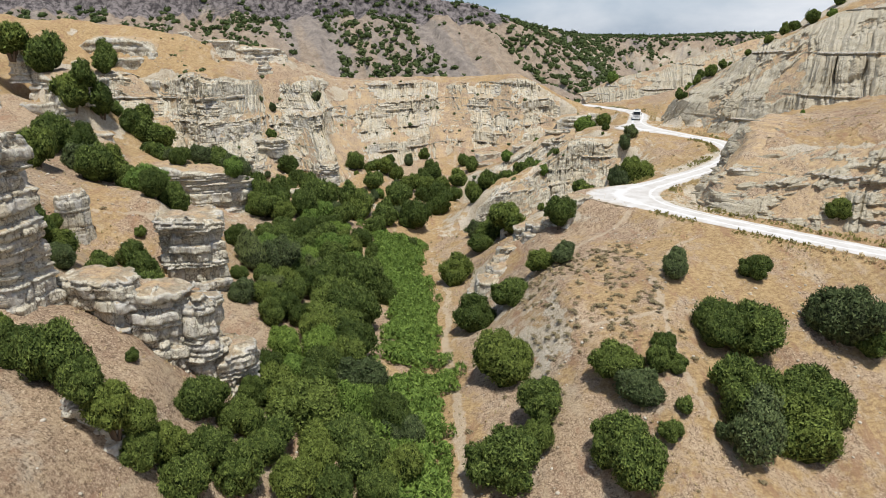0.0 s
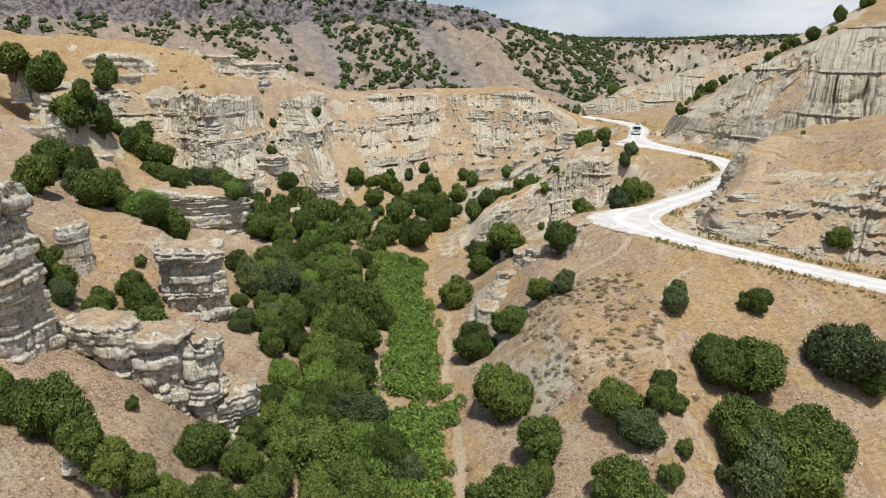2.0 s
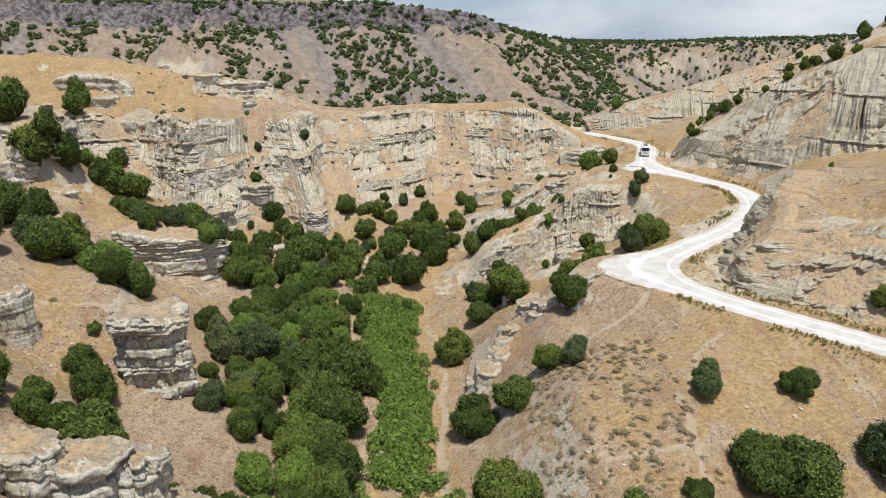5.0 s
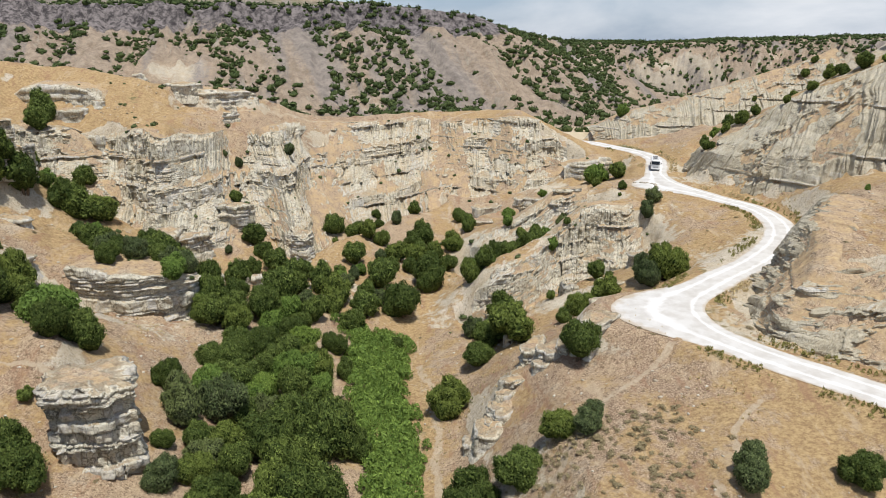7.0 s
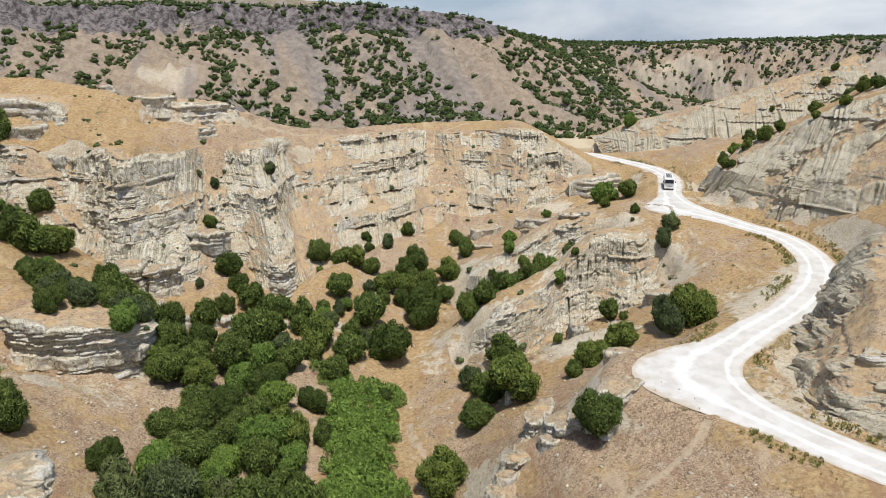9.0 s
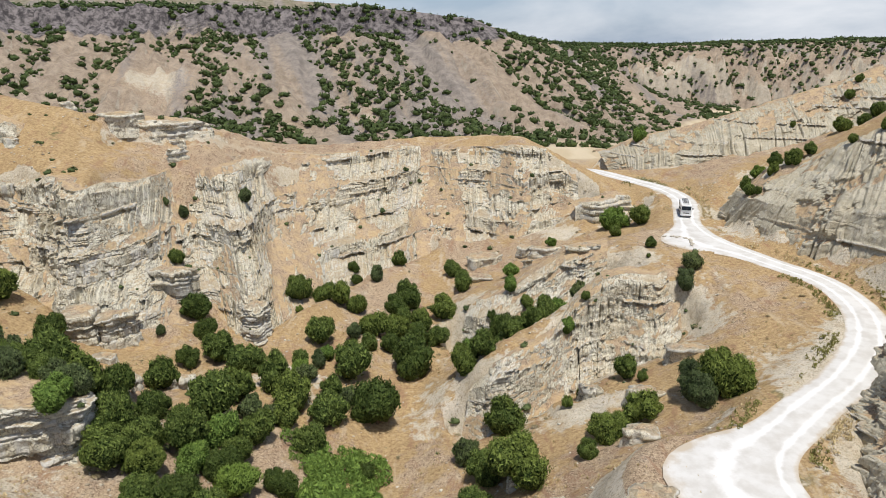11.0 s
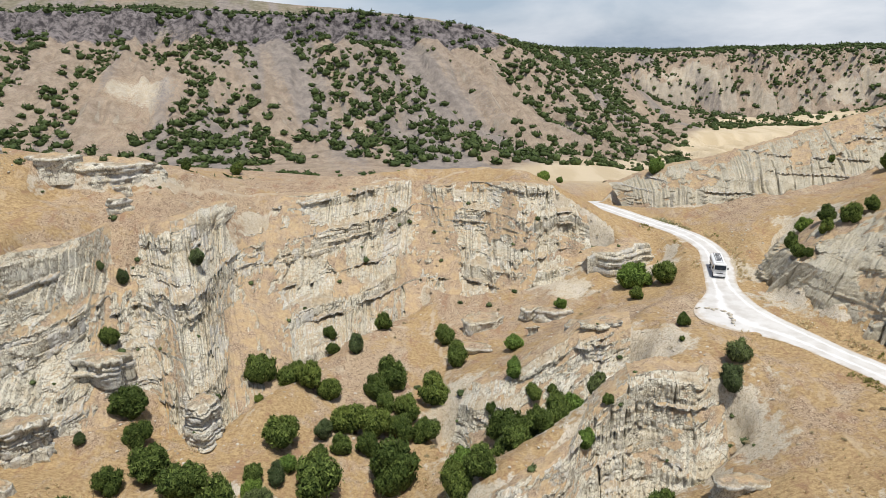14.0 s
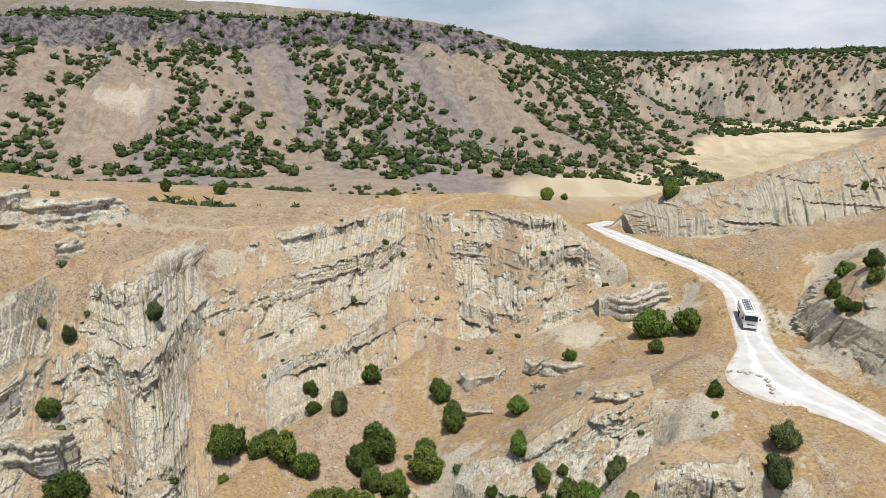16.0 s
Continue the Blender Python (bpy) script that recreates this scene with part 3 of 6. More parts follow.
def earth_colour(k):
    big, mid, fine = k.noise(0.07, 6, 0.65), k.noise(0.45, 7, 0.72), k.noise(2.1, 8, 0.75)
    c = k.mix(k.ramp(big, 0.38, 0.62), (0.325, 0.232, 0.158), (0.4, 0.3, 0.2))
    c = k.mix(k.ramp(mid, 0.48, 0.62, 0, 0.75), c, (0.43, 0.325, 0.21))
    c = k.mix(k.ramp(mid, 0.46, 0.36, 0, 0.6), c, (0.25, 0.175, 0.125))
    c = k.mix(k.ramp(k.noise(0.22, 6, 0.72), 0.55, 0.66, 0, 0.6), c, (0.45, 0.395, 0.31))
    c = k.mix(k.ramp(fine, 0.52, 0.6, 0, 0.8), c, (0.15, 0.105, 0.07))
    c = k.mix(k.ramp(fine, 0.47, 0.38, 0, 0.6), c, (0.5, 0.385, 0.26))
    tiny = k.noise(5.5, 6, 0.8)
    c = k.mix(k.ramp(tiny, 0.53, 0.59, 0, 0.8), c, (0.6, 0.48, 0.34))
    c = k.mix(k.ramp(tiny, 0.46, 0.4, 0, 0.75), c, (0.115, 0.078, 0.05))
    return c, mid, fine


def ground_material():
    k = Nodes("ground")
    earth, mid, fine = earth_colour(k)
    straw = k.mix(k.ramp(k.noise(1.9, 8, 0.8, stretch_=(1.0, 1.4, 1.0)), 0.36, 0.64), (0.5, 0.365, 0.19), (0.27, 0.178, 0.095))
    rock = rock_colour(k, 0.4, 0.0)[0]
    rock = k.mix(0.4, rock, earth)
    scrub = k.mix(k.ramp(fine, 0.4, 0.6), (0.10, 0.105, 0.05), (0.17, 0.16, 0.07))
    broken = k.noise(0.8, 5, 0.7)
    c = k.mix(k.ramp(k.math("ADD", k.attribute("straw"), k.math("MULTIPLY", k.math("SUBTRACT", k.noise(0.35, 8, 0.72), 0.5), 2.4)), 0.4, 0.75), earth, straw)
    streak = k.noise(1.0, 6, 0.7, stretch_=(0.5, 0.16, 0.3), distort=0.4)
    c = k.mix(k.ramp(streak, 0.53, 0.66, 0, 0.65), c, (0.29, 0.172, 0.108))
    c = k.mix(k.ramp(streak, 0.44, 0.33, 0, 0.6), c, (0.5, 0.4, 0.275))
    c = k.mix(k.ramp(k.math("ADD", k.attribute("green"), k.math("SUBTRACT", broken, 0.5)), 0.4, 0.7), c, scrub)
    steep = k.math("ADD", k.ramp(k.slope(), 0.84, 0.58), k.math("MULTIPLY", k.math("SUBTRACT", broken, 0.5), 1.3))
    steep = k.math("ADD", steep, k.math("SUBTRACT", k.attribute("rock"), 0.0))
    c = k.mix(k.ramp(steep, 0.42, 0.6), c, rock)
    scree = k.mix(k.ramp(fine, 0.35, 0.65), (0.15, 0.13, 0.12), (0.31, 0.28, 0.265))
    c = k.mix(k.ramp(k.math("ADD", k.attribute("scree"), k.math("SUBTRACT", broken, 0.5)), 0.35, 0.7), c, scree)
    c = k.mix(k.math("MULTIPLY", k.attribute("far"), 0.6), c, k.mix(k.ramp(k.noise(0.16, 8, 0.75), 0.36, 0.64), (0.14, 0.12, 0.1), (0.325, 0.28, 0.232)))
    basalt = k.mix(k.ramp(k.noise(0.22, 7, 0.75), 0.38, 0.62), (0.05, 0.045, 0.046), (0.23, 0.205, 0.2))
    c = k.mix(k.ramp(k.math("ADD", k.attribute("basalt"), k.math("SUBTRACT", broken, 0.5)), 0.4, 0.65), c, basalt)
    field = k.mix(k.ramp(k.noise(1.0, 3, 0.5, stretch_=(0.12, 0.02, 0.1)), 0.4, 0.6), (0.56, 0.47, 0.33), (0.49, 0.4, 0.265))
    c = k.mix(k.attribute("field"), c, field)
    track = k.mix(k.ramp(fine, 0.3, 0.7), (0.5, 0.42, 0.315), (0.42, 0.33, 0.225))
    c = k.mix(k.ramp(k.math("ADD", k.attribute("track"), k.math("MULTIPLY", k.math("SUBTRACT", broken, 0.5), 2.2)), 0.45, 0.8, 0, 0.85), c, track)
    k.bump(k.math("ADD", mid, fine), 0.8, 0.3)
    return k.done(c, 0.95, 0.1)


def rock_material(name, bedded=1.0):
    k = Nodes(name)
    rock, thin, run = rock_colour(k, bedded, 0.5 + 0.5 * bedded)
    earth, mid, fine = earth_colour(k)
    broken = k.noise(1.3, 5, 0.7)
    loose = k.math("MULTIPLY", k.math("SUBTRACT", broken, 0.5), 1.6)
    grass = k.mix(k.ramp(fine, 0.35, 0.65), (0.5, 0.38, 0.22), (0.37, 0.255, 0.15))
    if bedded < 0.5:
        rock = k.mix(0.6, rock, k.mix(k.ramp(mid, 0.35, 0.65), (0.3, 0.266, 0.192), (0.46, 0.413, 0.312)))
    cap = k.math("ADD", k.attribute("hard"), loose)
    c = k.mix(k.ramp(cap, 0.3, 0.8, 0, 0.75), rock, k.mix(k.ramp(fine, 0.4, 0.62), (0.6, 0.59, 0.56), (0.4, 0.375, 0.33)))
    up = k.math("ADD", k.ramp(k.slope(), *((0.6, 0.92) if bedded > 0.5 else (0.82, 0.98))), loose)
    c = k.mix(k.ramp(up, 0.5, 0.9, 0, 0.7), c, k.mix(k.ramp(mid, 0.42, 0.6), (0.43, 0.355, 0.25), grass))
    soil = k.math("ADD", k.math("ADD", k.attribute("earth"), loose), k.math("MULTIPLY", k.math("SUBTRACT", k.slope(), 0.7), 1.5))
    c = k.mix(k.ramp(soil, 0.4, 0.75, 0, 0.95), c, k.mix(k.ramp(mid, 0.42, 0.6), earth, grass))
    hard = k.math("SUBTRACT", 1.0, k.ramp(soil, 0.3, 0.6))
    k.bump(k.math("ADD", k.math("MULTIPLY", k.math("ADD", thin, run), hard), fine), 0.8, 0.16)
    return k.done(c, 0.93, 0.12)


def road_material():
    k = Nodes("gravel_road")
    u = k.attribute("across")
    wear = k.noise(0.5, 4, 0.6)
    fine = k.noise(9.0, 4, 0.7)
    c = k.mix(k.ramp(wear, 0.35, 0.7), (0.6, 0.588, 0.565), (0.5, 0.478, 0.445))
    rut = k.math("ABSOLUTE", k.math("SUBTRACT", k.math("ABSOLUTE", u), 0.42))
    c = k.mix(k.ramp(k.math("ADD", rut, k.math("MULTIPLY", wear, 0.25)), 0.3, 0.16, 0, 0.8), c, (0.72, 0.712, 0.7))
    edge = k.math("ADD", k.math("ABSOLUTE", u), k.math("MULTIPLY", k.math("SUBTRACT", wear, 0.5), 0.5))
    c = k.mix(k.ramp(edge, 0.82, 1.0, 0, 0.8), c, (0.45, 0.375, 0.28))
    c = k.mix(k.ramp(fine, 0.55, 0.8, 0, 0.25), c, (0.36, 0.33, 0.29))
    k.bump(k.math("ADD", fine, wear), 0.5, 0.05)
    return k.done(c, 0.9, 0.2)


def leaf_material(name, dark, light, dry=None):
    k = Nodes(name)
    info = k.n.new("ShaderNodeObjectInfo")
    shade = k.noise(1.2, 3, 0.6)
    c = k.mix(k.geo.outputs["Random Per Island"], dark, light)
    c = k.mix(k.ramp(shade, 0.45, 0.65, 0, 0.65), c, dark)
    c = k.mix(k.ramp(info.outputs["Random"], 0.0, 0.5, 0.55, 0.0), c, dry or tuple(0.75 * v for v in dark))
    c = k.mix(k.ramp(info.outputs["Random"], 0.6, 1.0, 0.0, 0.25), c, (light[0] * 1.35, light[1] * 1.2, light[2] * 0.9))
    m = k.done(c, 0.7, 0.12)
    k.bsdf.inputs["Subsurface Weight"].default_value = 0.0
    return m


MAT = {
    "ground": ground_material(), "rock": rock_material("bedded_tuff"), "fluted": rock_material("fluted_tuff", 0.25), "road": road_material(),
    "leaf": leaf_material("oak_leaves", (0.04, 0.066, 0.016), (0.19, 0.245, 0.058)),
    "grey_leaf": leaf_material("grey_green_leaves", (0.05, 0.075, 0.028), (0.17, 0.21, 0.085)),
    "bright_leaf": leaf_material("bright_leaves", (0.07, 0.125, 0.025), (0.215, 0.31, 0.066), (0.125, 0.2, 0.045)),
    "shrub": leaf_material("far_shrubs", (0.036, 0.058, 0.02), (0.09, 0.122, 0.042)),
}
MAT["dry_leaf"] = leaf_material("thorny_scrub", (0.2, 0.165, 0.09), (0.36, 0.3, 0.175))
MAT["straw"] = leaf_material("dry_grass", (0.5, 0.4, 0.22), (0.66, 0.55, 0.34), (0.55, 0.43, 0.25))
MAT["verge"] = leaf_material("verge_weeds", (0.24, 0.23, 0.07), (0.46, 0.42, 0.16))
k = Nodes("stone")
MAT["stone"] = k.done(k.mix(k.geo.outputs["Random Per Island"], (0.34, 0.28, 0.2), (0.58, 0.54, 0.46)), 0.9, 0.15)
k = Nodes("bark")
MAT["bark"] = k.done(k.mix(k.noise(6, 4), (0.09, 0.065, 0.045), (0.16, 0.12, 0.085)), 0.9)


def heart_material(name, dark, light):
    """Close foliage inside a crown: sunlit tufts and shaded gaps between them, both put into the colour."""
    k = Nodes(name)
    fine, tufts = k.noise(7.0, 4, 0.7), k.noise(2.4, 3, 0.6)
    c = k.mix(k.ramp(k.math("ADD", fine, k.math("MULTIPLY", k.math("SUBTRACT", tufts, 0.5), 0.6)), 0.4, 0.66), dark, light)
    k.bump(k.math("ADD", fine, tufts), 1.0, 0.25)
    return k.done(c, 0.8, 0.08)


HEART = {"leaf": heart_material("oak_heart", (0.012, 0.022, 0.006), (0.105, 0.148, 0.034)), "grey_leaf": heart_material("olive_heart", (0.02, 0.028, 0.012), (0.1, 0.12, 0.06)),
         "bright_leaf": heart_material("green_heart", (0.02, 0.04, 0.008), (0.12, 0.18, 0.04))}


# ---- ground ----
# trodden paths, with their width
PATHS = [([(2.5, 42), (1.8, 55), (1, 67), (0.2, 77), (0.8, 88), (1, 96), (-2, 108)], 1.1), ([(1.5, 74), (6, 70.5), (9.5, 69.5), (12, 73), (15.5, 79), (20.9, 82), (26, 86)], 0.7),
         ([(9, 68), (12.3, 62.7), (16, 60), (23.7, 60.4), (30, 61)], 0.55), ([(23, 66), (22.5, 58), (22.6, 51), (24, 44)], 0.6), ([(31, 76), (27, 72), (26, 67)], 0.6),
         ([(-50, 76), (-42, 80), (-36, 80), (-33, 82)], 0.5), ([(-28, 190), (-18, 194), (-5, 206), (8, 214), (22, 217), (34, 214)], 1.0), ([(-48, 168), (-36, 180), (-28, 190)], 0.9),
         ([(12, 176), (2, 172), (-8, 174), (-16, 165)], 0.6), ([(4, 180), (3, 172), (6, 160), (4, 148)], 0.9)]


def pale_patch(x, y):
    """Bare pale bluffs on the far hills."""
    n = fbm(x, y, 30, 3, 77)
    one = np.exp(-(((x + 172) / 32) ** 2 + ((y - 440) / 46) ** 2)) * 1.25
    two = np.exp(-(((x + 45) / 16) ** 2 + ((y - 415) / 30) ** 2)) * 0.9
    three = smooth(800, 840, y) * (1 - smooth(905, 930, y)) * (x > 150) * 0.75
    four = np.exp(-(((x - 165) / 45) ** 2 + ((y - 720) / 90) ** 2)) * 1.3
    return np.clip(one + two + three + four + 1.1 * n - 0.45, 0, 1)


def ground():
    rows = np.r_[np.arange(-600, -40, 40), np.arange(-40, 20, 3.0), np.arange(20, 120, 0.6)]
    y = 120.0
    more = []
    while y < 5000:
        more.append(y)
        y += min(0.006 * (y - 20) * (1 + max(0, y - 700) / 150), 90)
    rows = np.r_[rows, more]
    inner = np.linspace(-1, 1, 411)
    out = np.linspace(0, 1, 22)[1:] ** 2
    U, Y = np.meshgrid(np.r_[-1 - out[::-1] * 1.0, inner, 1 + out * 1.0], rows)
    half = 48 + 0.70 * np.maximum(Y, 0)
    side = np.maximum(np.abs(U) - 1, 0)
    X = np.sign(U) * (np.minimum(np.abs(U), 1) * half + side * (4000 - half))
    Z = ground_height(X.ravel(), Y.ravel()).reshape(X.shape)
    me = mesh_from("ground", np.stack([X, Y, Z], -1).reshape(-1, 3), grid_faces(*X.shape), MAT["ground"])
    x, y = X.ravel(), Y.ravel()
    n1, n2 = fbm(x, y, 22, 4, 51), fbm(x, y, 9, 4, 57)
    far = smooth(300, 350, y)
    d, _, _ = near_line(ROADLINE, x, y)
    stream, _, _ = near_line(LAND["stream"], x, y)
    straw = 0.42 - 0.2 * smooth(8, 20, -x) * (1 - smooth(95, 120, y)) + 0.14 * smooth(2, 12, x) * smooth(60, 80, y) + 0.15 * smooth(100, 125, y) + 0.4 * smooth(92, 112, y) * smooth(38, 52, -x) * (1 - smooth(190, 210, y)) + 0.8 * n1 + 0.25 * n2 + 0.45 * (1 - smooth(1, 5, stream)) + 0.35 * (1 - smooth(3, 8, d))
    give(me, "far", smooth(250, 380, y) * (1 - 0.8 * pale_patch(x, y)))
    give(me, "straw", np.clip(straw, 0, 1) * (1 - 0.8 * far))
    plateau = smooth(6, 24, y - np.interp(x, [-600, -350, -200, -30, 29, 60, 100, 165], [512, 552, 568, 580, 596, 625, 685, 790])) * (y > 500) * (x < 165)
    give(me, "green", 0.75 * plateau * np.clip(0.9 + fbm(x, y, 60, 3, 58), 0, 1) + np.clip(0.25 * n1 + 0.15 + 0.5 * smooth(0.35, 0.7, n2), 0, 1) * 0.7 + 0.55 * (1 - smooth(3.2, 6.0, d)) * smooth(-0.1, 0.4, n2))
    band = np.zeros(len(x))
    inside = (np.abs(x) < 130) & (y > 30) & (y < 240)
    band[inside] = 1 - smooth(3.0, 12.0, cliff_band(x[inside], y[inside]))
    give(me, "rock", np.clip((0.45 * n2 + 0.12 + 0.5 * smooth(0.2, 0.6, n1)) * smooth(80, 110, y) * (1 - 0.8 * smooth(44, 56, -x)) + band * (0.35 + 0.5 * n2), 0, 0.75) * (1 - far) + 0.8 * far * pale_patch(x, y) - 0.9 * smooth(13, 18, -x) * (1 - smooth(62, 78, y)) - 0.7 * smooth(20, 34, -x) * smooth(95, 110, y) * (1 - smooth(190, 205, y)))
    bd, _, _ = near_line(LAND["basalt_rim"], x, y)
    bl = (x < 60) & (y > 480) & (y < 640)
    give(me, "basalt", (1 - smooth(18, 36, bd)) * bl * smooth(-40, 20, 60 - x) * np.clip(0.95 + 0.7 * fbm(x, y, 22, 4, 73), 0, 1))
    give(me, "scree", far * (1 - smooth(940, 980, y)) * np.clip(0.34 + 0.9 * fbm(x + 0.3 * y, 0.15 * y, 18, 4, 71), 0, 1))
    plain = smooth(272, 300, y) * (1 - smooth(0, 16, near_line([(88, 318, 0), *LAND["fields"]], x, y)[0] - 50)) * (x > 20)
    give(me, "field", np.clip(plain * smooth(-6, 6, sample(RELIEF, x, y) * -1 + 9), 0, 1))
    track = np.zeros(len(x))
    for line, wide in PATHS:
        hit = (x > min(p[0] for p in line) - 3) & (x < max(p[0] for p in line) + 3) & (y > min(p[1] for p in line) - 3) & (y < max(p[1] for p in line) + 3)
        q = near_line([(*p, 0) for p in line], x[hit] + 0.5 * fbm(x[hit], y[hit], 5, 2, 15), y[hit])[0]
        track[hit] = np.maximum(track[hit], 1 - smooth(wide * 0.2, wide * 0.85, q))
    give(me, "track", track)
    return tagged(new("ground", me), "dry orange-brown earth and straw-coloured grass over pale eroded tuff", "ground", kind="structure")


ground()


# ---- road ----
def road():
    line = curve(ROAD, 0.8)
    t = np.gradient(line[:, :2], axis=0)
    t /= np.linalg.norm(t, axis=1)[:, None]
    side = np.stack([t[:, 1], -t[:, 0]], -1)
    across = np.linspace(-1, 1, 21)
    run = np.r_[0, np.cumsum(np.linalg.norm(np.diff(line[:, :2], axis=0), axis=1))]
    wl_ = 2.5 + 0.25 * fbm(run, run * 0, 9, 3, 5)
    for px, py, wide, long in ((29.8, 93.0, 6.0, 4.5), (49.0, 153.0, 6.0, 5.5)):
        at = run[np.hypot(line[:, 0] - px, line[:, 1] - py).argmin()]
        wl_ = wl_ + wide * np.exp(-((run - at) / long) ** 2)
    wr_ = 2.5 + 0.25 * fbm(run, run * 0 + 40, 9, 3, 6)
    w = np.where(across[None] < 0, wl_[:, None], wr_[:, None])
    P = line[:, None, :2] + side[:, None] * (across[None] * w)[..., None]
    z = line[:, None, 2] + 0.03 - 0.12 * np.abs(across[None]) ** 3 - 0.05 * np.exp(-((np.abs(across[None]) - 0.42) / 0.1) ** 2)
    z = z + 0.03 * fbm(P[..., 0], P[..., 1], 1.2, 3, 9)
    me = mesh_from("road", np.dstack([P, z]).reshape(-1, 3), grid_faces(len(line), 21)[:, ::-1], MAT["road"])
    give(me, "across", np.tile(across, len(line)))
    tagged(new("road", me), "white gravel road with wheel ruts winding along the hillside", "road", kind="structure")


road()


# ---- rock walls, pillars and outcrops ----
rng = np.random.RandomState(7)
BED_Z, BED_OUT = [], []
z_at = -8.0
while z_at < 70:
    thick = rng.choice([0.25, 0.4, 0.6, 0.9, 1.5], p=[0.25, 0.28, 0.22, 0.15, 0.1]) * rng.uniform(0.8, 1.2)
    out_by = rng.uniform(0.3, 0.75) if rng.rand() < 0.33 else rng.uniform(-0.35, 0.1)
    seam = 0.1 if rng.rand() < 0.6 else 0.02
    BED_Z += [z_at, z_at + thick - 0.06 - seam, z_at + thick - seam, z_at + thick - 0.04]
    BED_OUT += [out_by, out_by + 0.06, min(out_by, 0) - 6 * seam, min(out_by, 0) - 6 * seam]
    z_at += thick


def beds(z):
    return np.interp(z, BED_Z, BED_OUT)


def carve(s, z, seed, flute, ledge, bay, storey=2.7, rilled=False):
    """How far a face stands out at a run s and a height z, and how hard the bed is there: flutes and columns hang under thin hard beds."""
    flat = s * 0
    wave = 0.35 * fbm(s + 60 * seed, flat, 9, 3, seed)
    zz = z + wave
    # buttresses and bays
    big = np.abs(fbm(s + 31 * seed, flat + z * 0.12, 9, 3, seed + 1)) * 2 - 0.5
    # thin hard beds, broken along their run
    level = np.floor(zz / storey)
    hard, under, drop = flat, flat, flat + 9.0
    for k in (0, 1):
        at = (level + k) * storey + (lattice(level + k, level * 0, seed + 12) - 0.5) * 0.7 * storey
        thick = 0.09 + 0.2 * lattice(level + k, level * 0, seed + 13)
        there = smooth(0.38, 0.5, value(s / 15 + seed, (level + k) * 7.3, seed + 2)) if rilled else smooth(0.5, 0.58, value(s / 3.6 + seed, (level + k) * 7.3, seed + 2) * 0.7 + 0.3 * value(s / 0.9, (level + k) * 3.1, seed + 16))
        cut = lattice(np.floor(s / 0.85 + 0.8 * value(s / 1.7, (level + k) * 5.0, seed + 17)), level + k, seed + 8) if not rilled else 0.35
        hard = np.maximum(hard, (1 - smooth(0.75, 1.1, np.abs(zz - at) / thick)) * there * (0.45 + 0.8 * cut))
        below = at - thick - zz
        under = np.maximum(under, np.exp(-((below - 0.22) / 0.28) ** 2) * there)
        drop = np.where(below > 0, np.minimum(drop, below), drop)
    # flutes, deepest under the beds
    sway = s + 0.14 * fbm(s, z, 2.0, 2, seed + 14) + level * 3.7 * (value(s / 14, level, seed + 18) > 0.5)
    deep = 0.5 + 0.7 * np.exp(-np.minimum(drop, 9) / (0.5 * storey))
    col = np.abs(fbm(sway, z * 0.07 + flat, 3.4, 2, seed + 3)) * 0.9 + np.abs(fbm(sway + 7, z * 0.06 + flat, 1.3, 1, seed + 5)) * 1.5 + np.abs(fbm(sway + 3, z * 0.05 + flat, 0.7, 2, seed + 15)) * 1.6 * smooth(0.2, 0.5, value(s / 4.2 + seed, z / 3.5, seed + 19))
    col = (col - 1.0) * deep
    if rilled:
        # unbroken rills from brow to foot
        fan = s + 1.1 * fbm(s, z, 7.0, 3, seed + 14) + 0.25 * fbm(s, z, 2.2, 2, seed + 26)
        col = np.abs(fbm(fan, z * 0.05 + flat, 2.6, 1, seed + 3)) * 1.3 + np.abs(fbm(fan + 7, z * 0.04 + flat, 1.0, 2, seed + 5)) * 1.2 + np.abs(fbm(fan + 3, z * 0.05 + flat, 0.55, 1, seed + 15)) * 0.5 - 0.95
        col = col * (0.45 + 1.0 * smooth(0.3, 0.7, value(s / 6 + seed, z / 5, seed + 27)))
        hard, under = hard * (level % 2), under * (level % 2)
    thin = np.maximum(beds(zz), -0.35) * smooth(0.5, 0.65, value(s / 2.8 + seed, z / 1.6, seed + 6))
    cleft = np.exp(-((value(s / 3.1 + 9 * seed, z * 0.05 + flat, seed + 7) - 0.5) / 0.03) ** 2) * smooth(0.42, 0.6, value(s / 7, z / 5, seed + 9))
    lump = fbm(s, z * 1.3 + flat, 1.5, 4, seed + 4, 0.62)
    # broken blocks: squat where the beds rule, tall slabs where the flutes do
    tall = 0.42 + 3.0 * max(0.0, 0.8 - ledge)
    row = np.floor(zz / tall + 0.5 * value(s / 3, flat, seed + 20))
    block = lattice(np.floor((s + 0.25 * lump) / 0.75 + 0.5 * row + 0.6 * value(s / 2, row, seed + 21)), row, seed + 22) - 0.5
    crumb = lattice(np.floor((s + 0.2 * lump) / 0.36), np.floor(zz / (0.45 * tall) + 0.4 * value(s / 1.3, flat, seed + 23)), seed + 24) - 0.5
    loose = 0.12 + 0.7 * smooth(0.45, 0.65, value(s / 4 + 5 * seed, z / 3, seed + 25))
    d = bay * big + flute * col + ledge * (1.3 * hard - 1.0 * under + 0.25 * thin) - 1.3 * min(1, bay) * cleft + (0.36 - 0.2 * min(flute, 1)) * lump + (0.12 + 0.88 * min(max(ledge - 0.4, 0) * 2, 1)) * loose * (0.36 * block + 0.22 * crumb)
    return d, hard + 0.5 * np.clip(thin, 0, 1) * ledge + 0.3 * (block > 0.25)


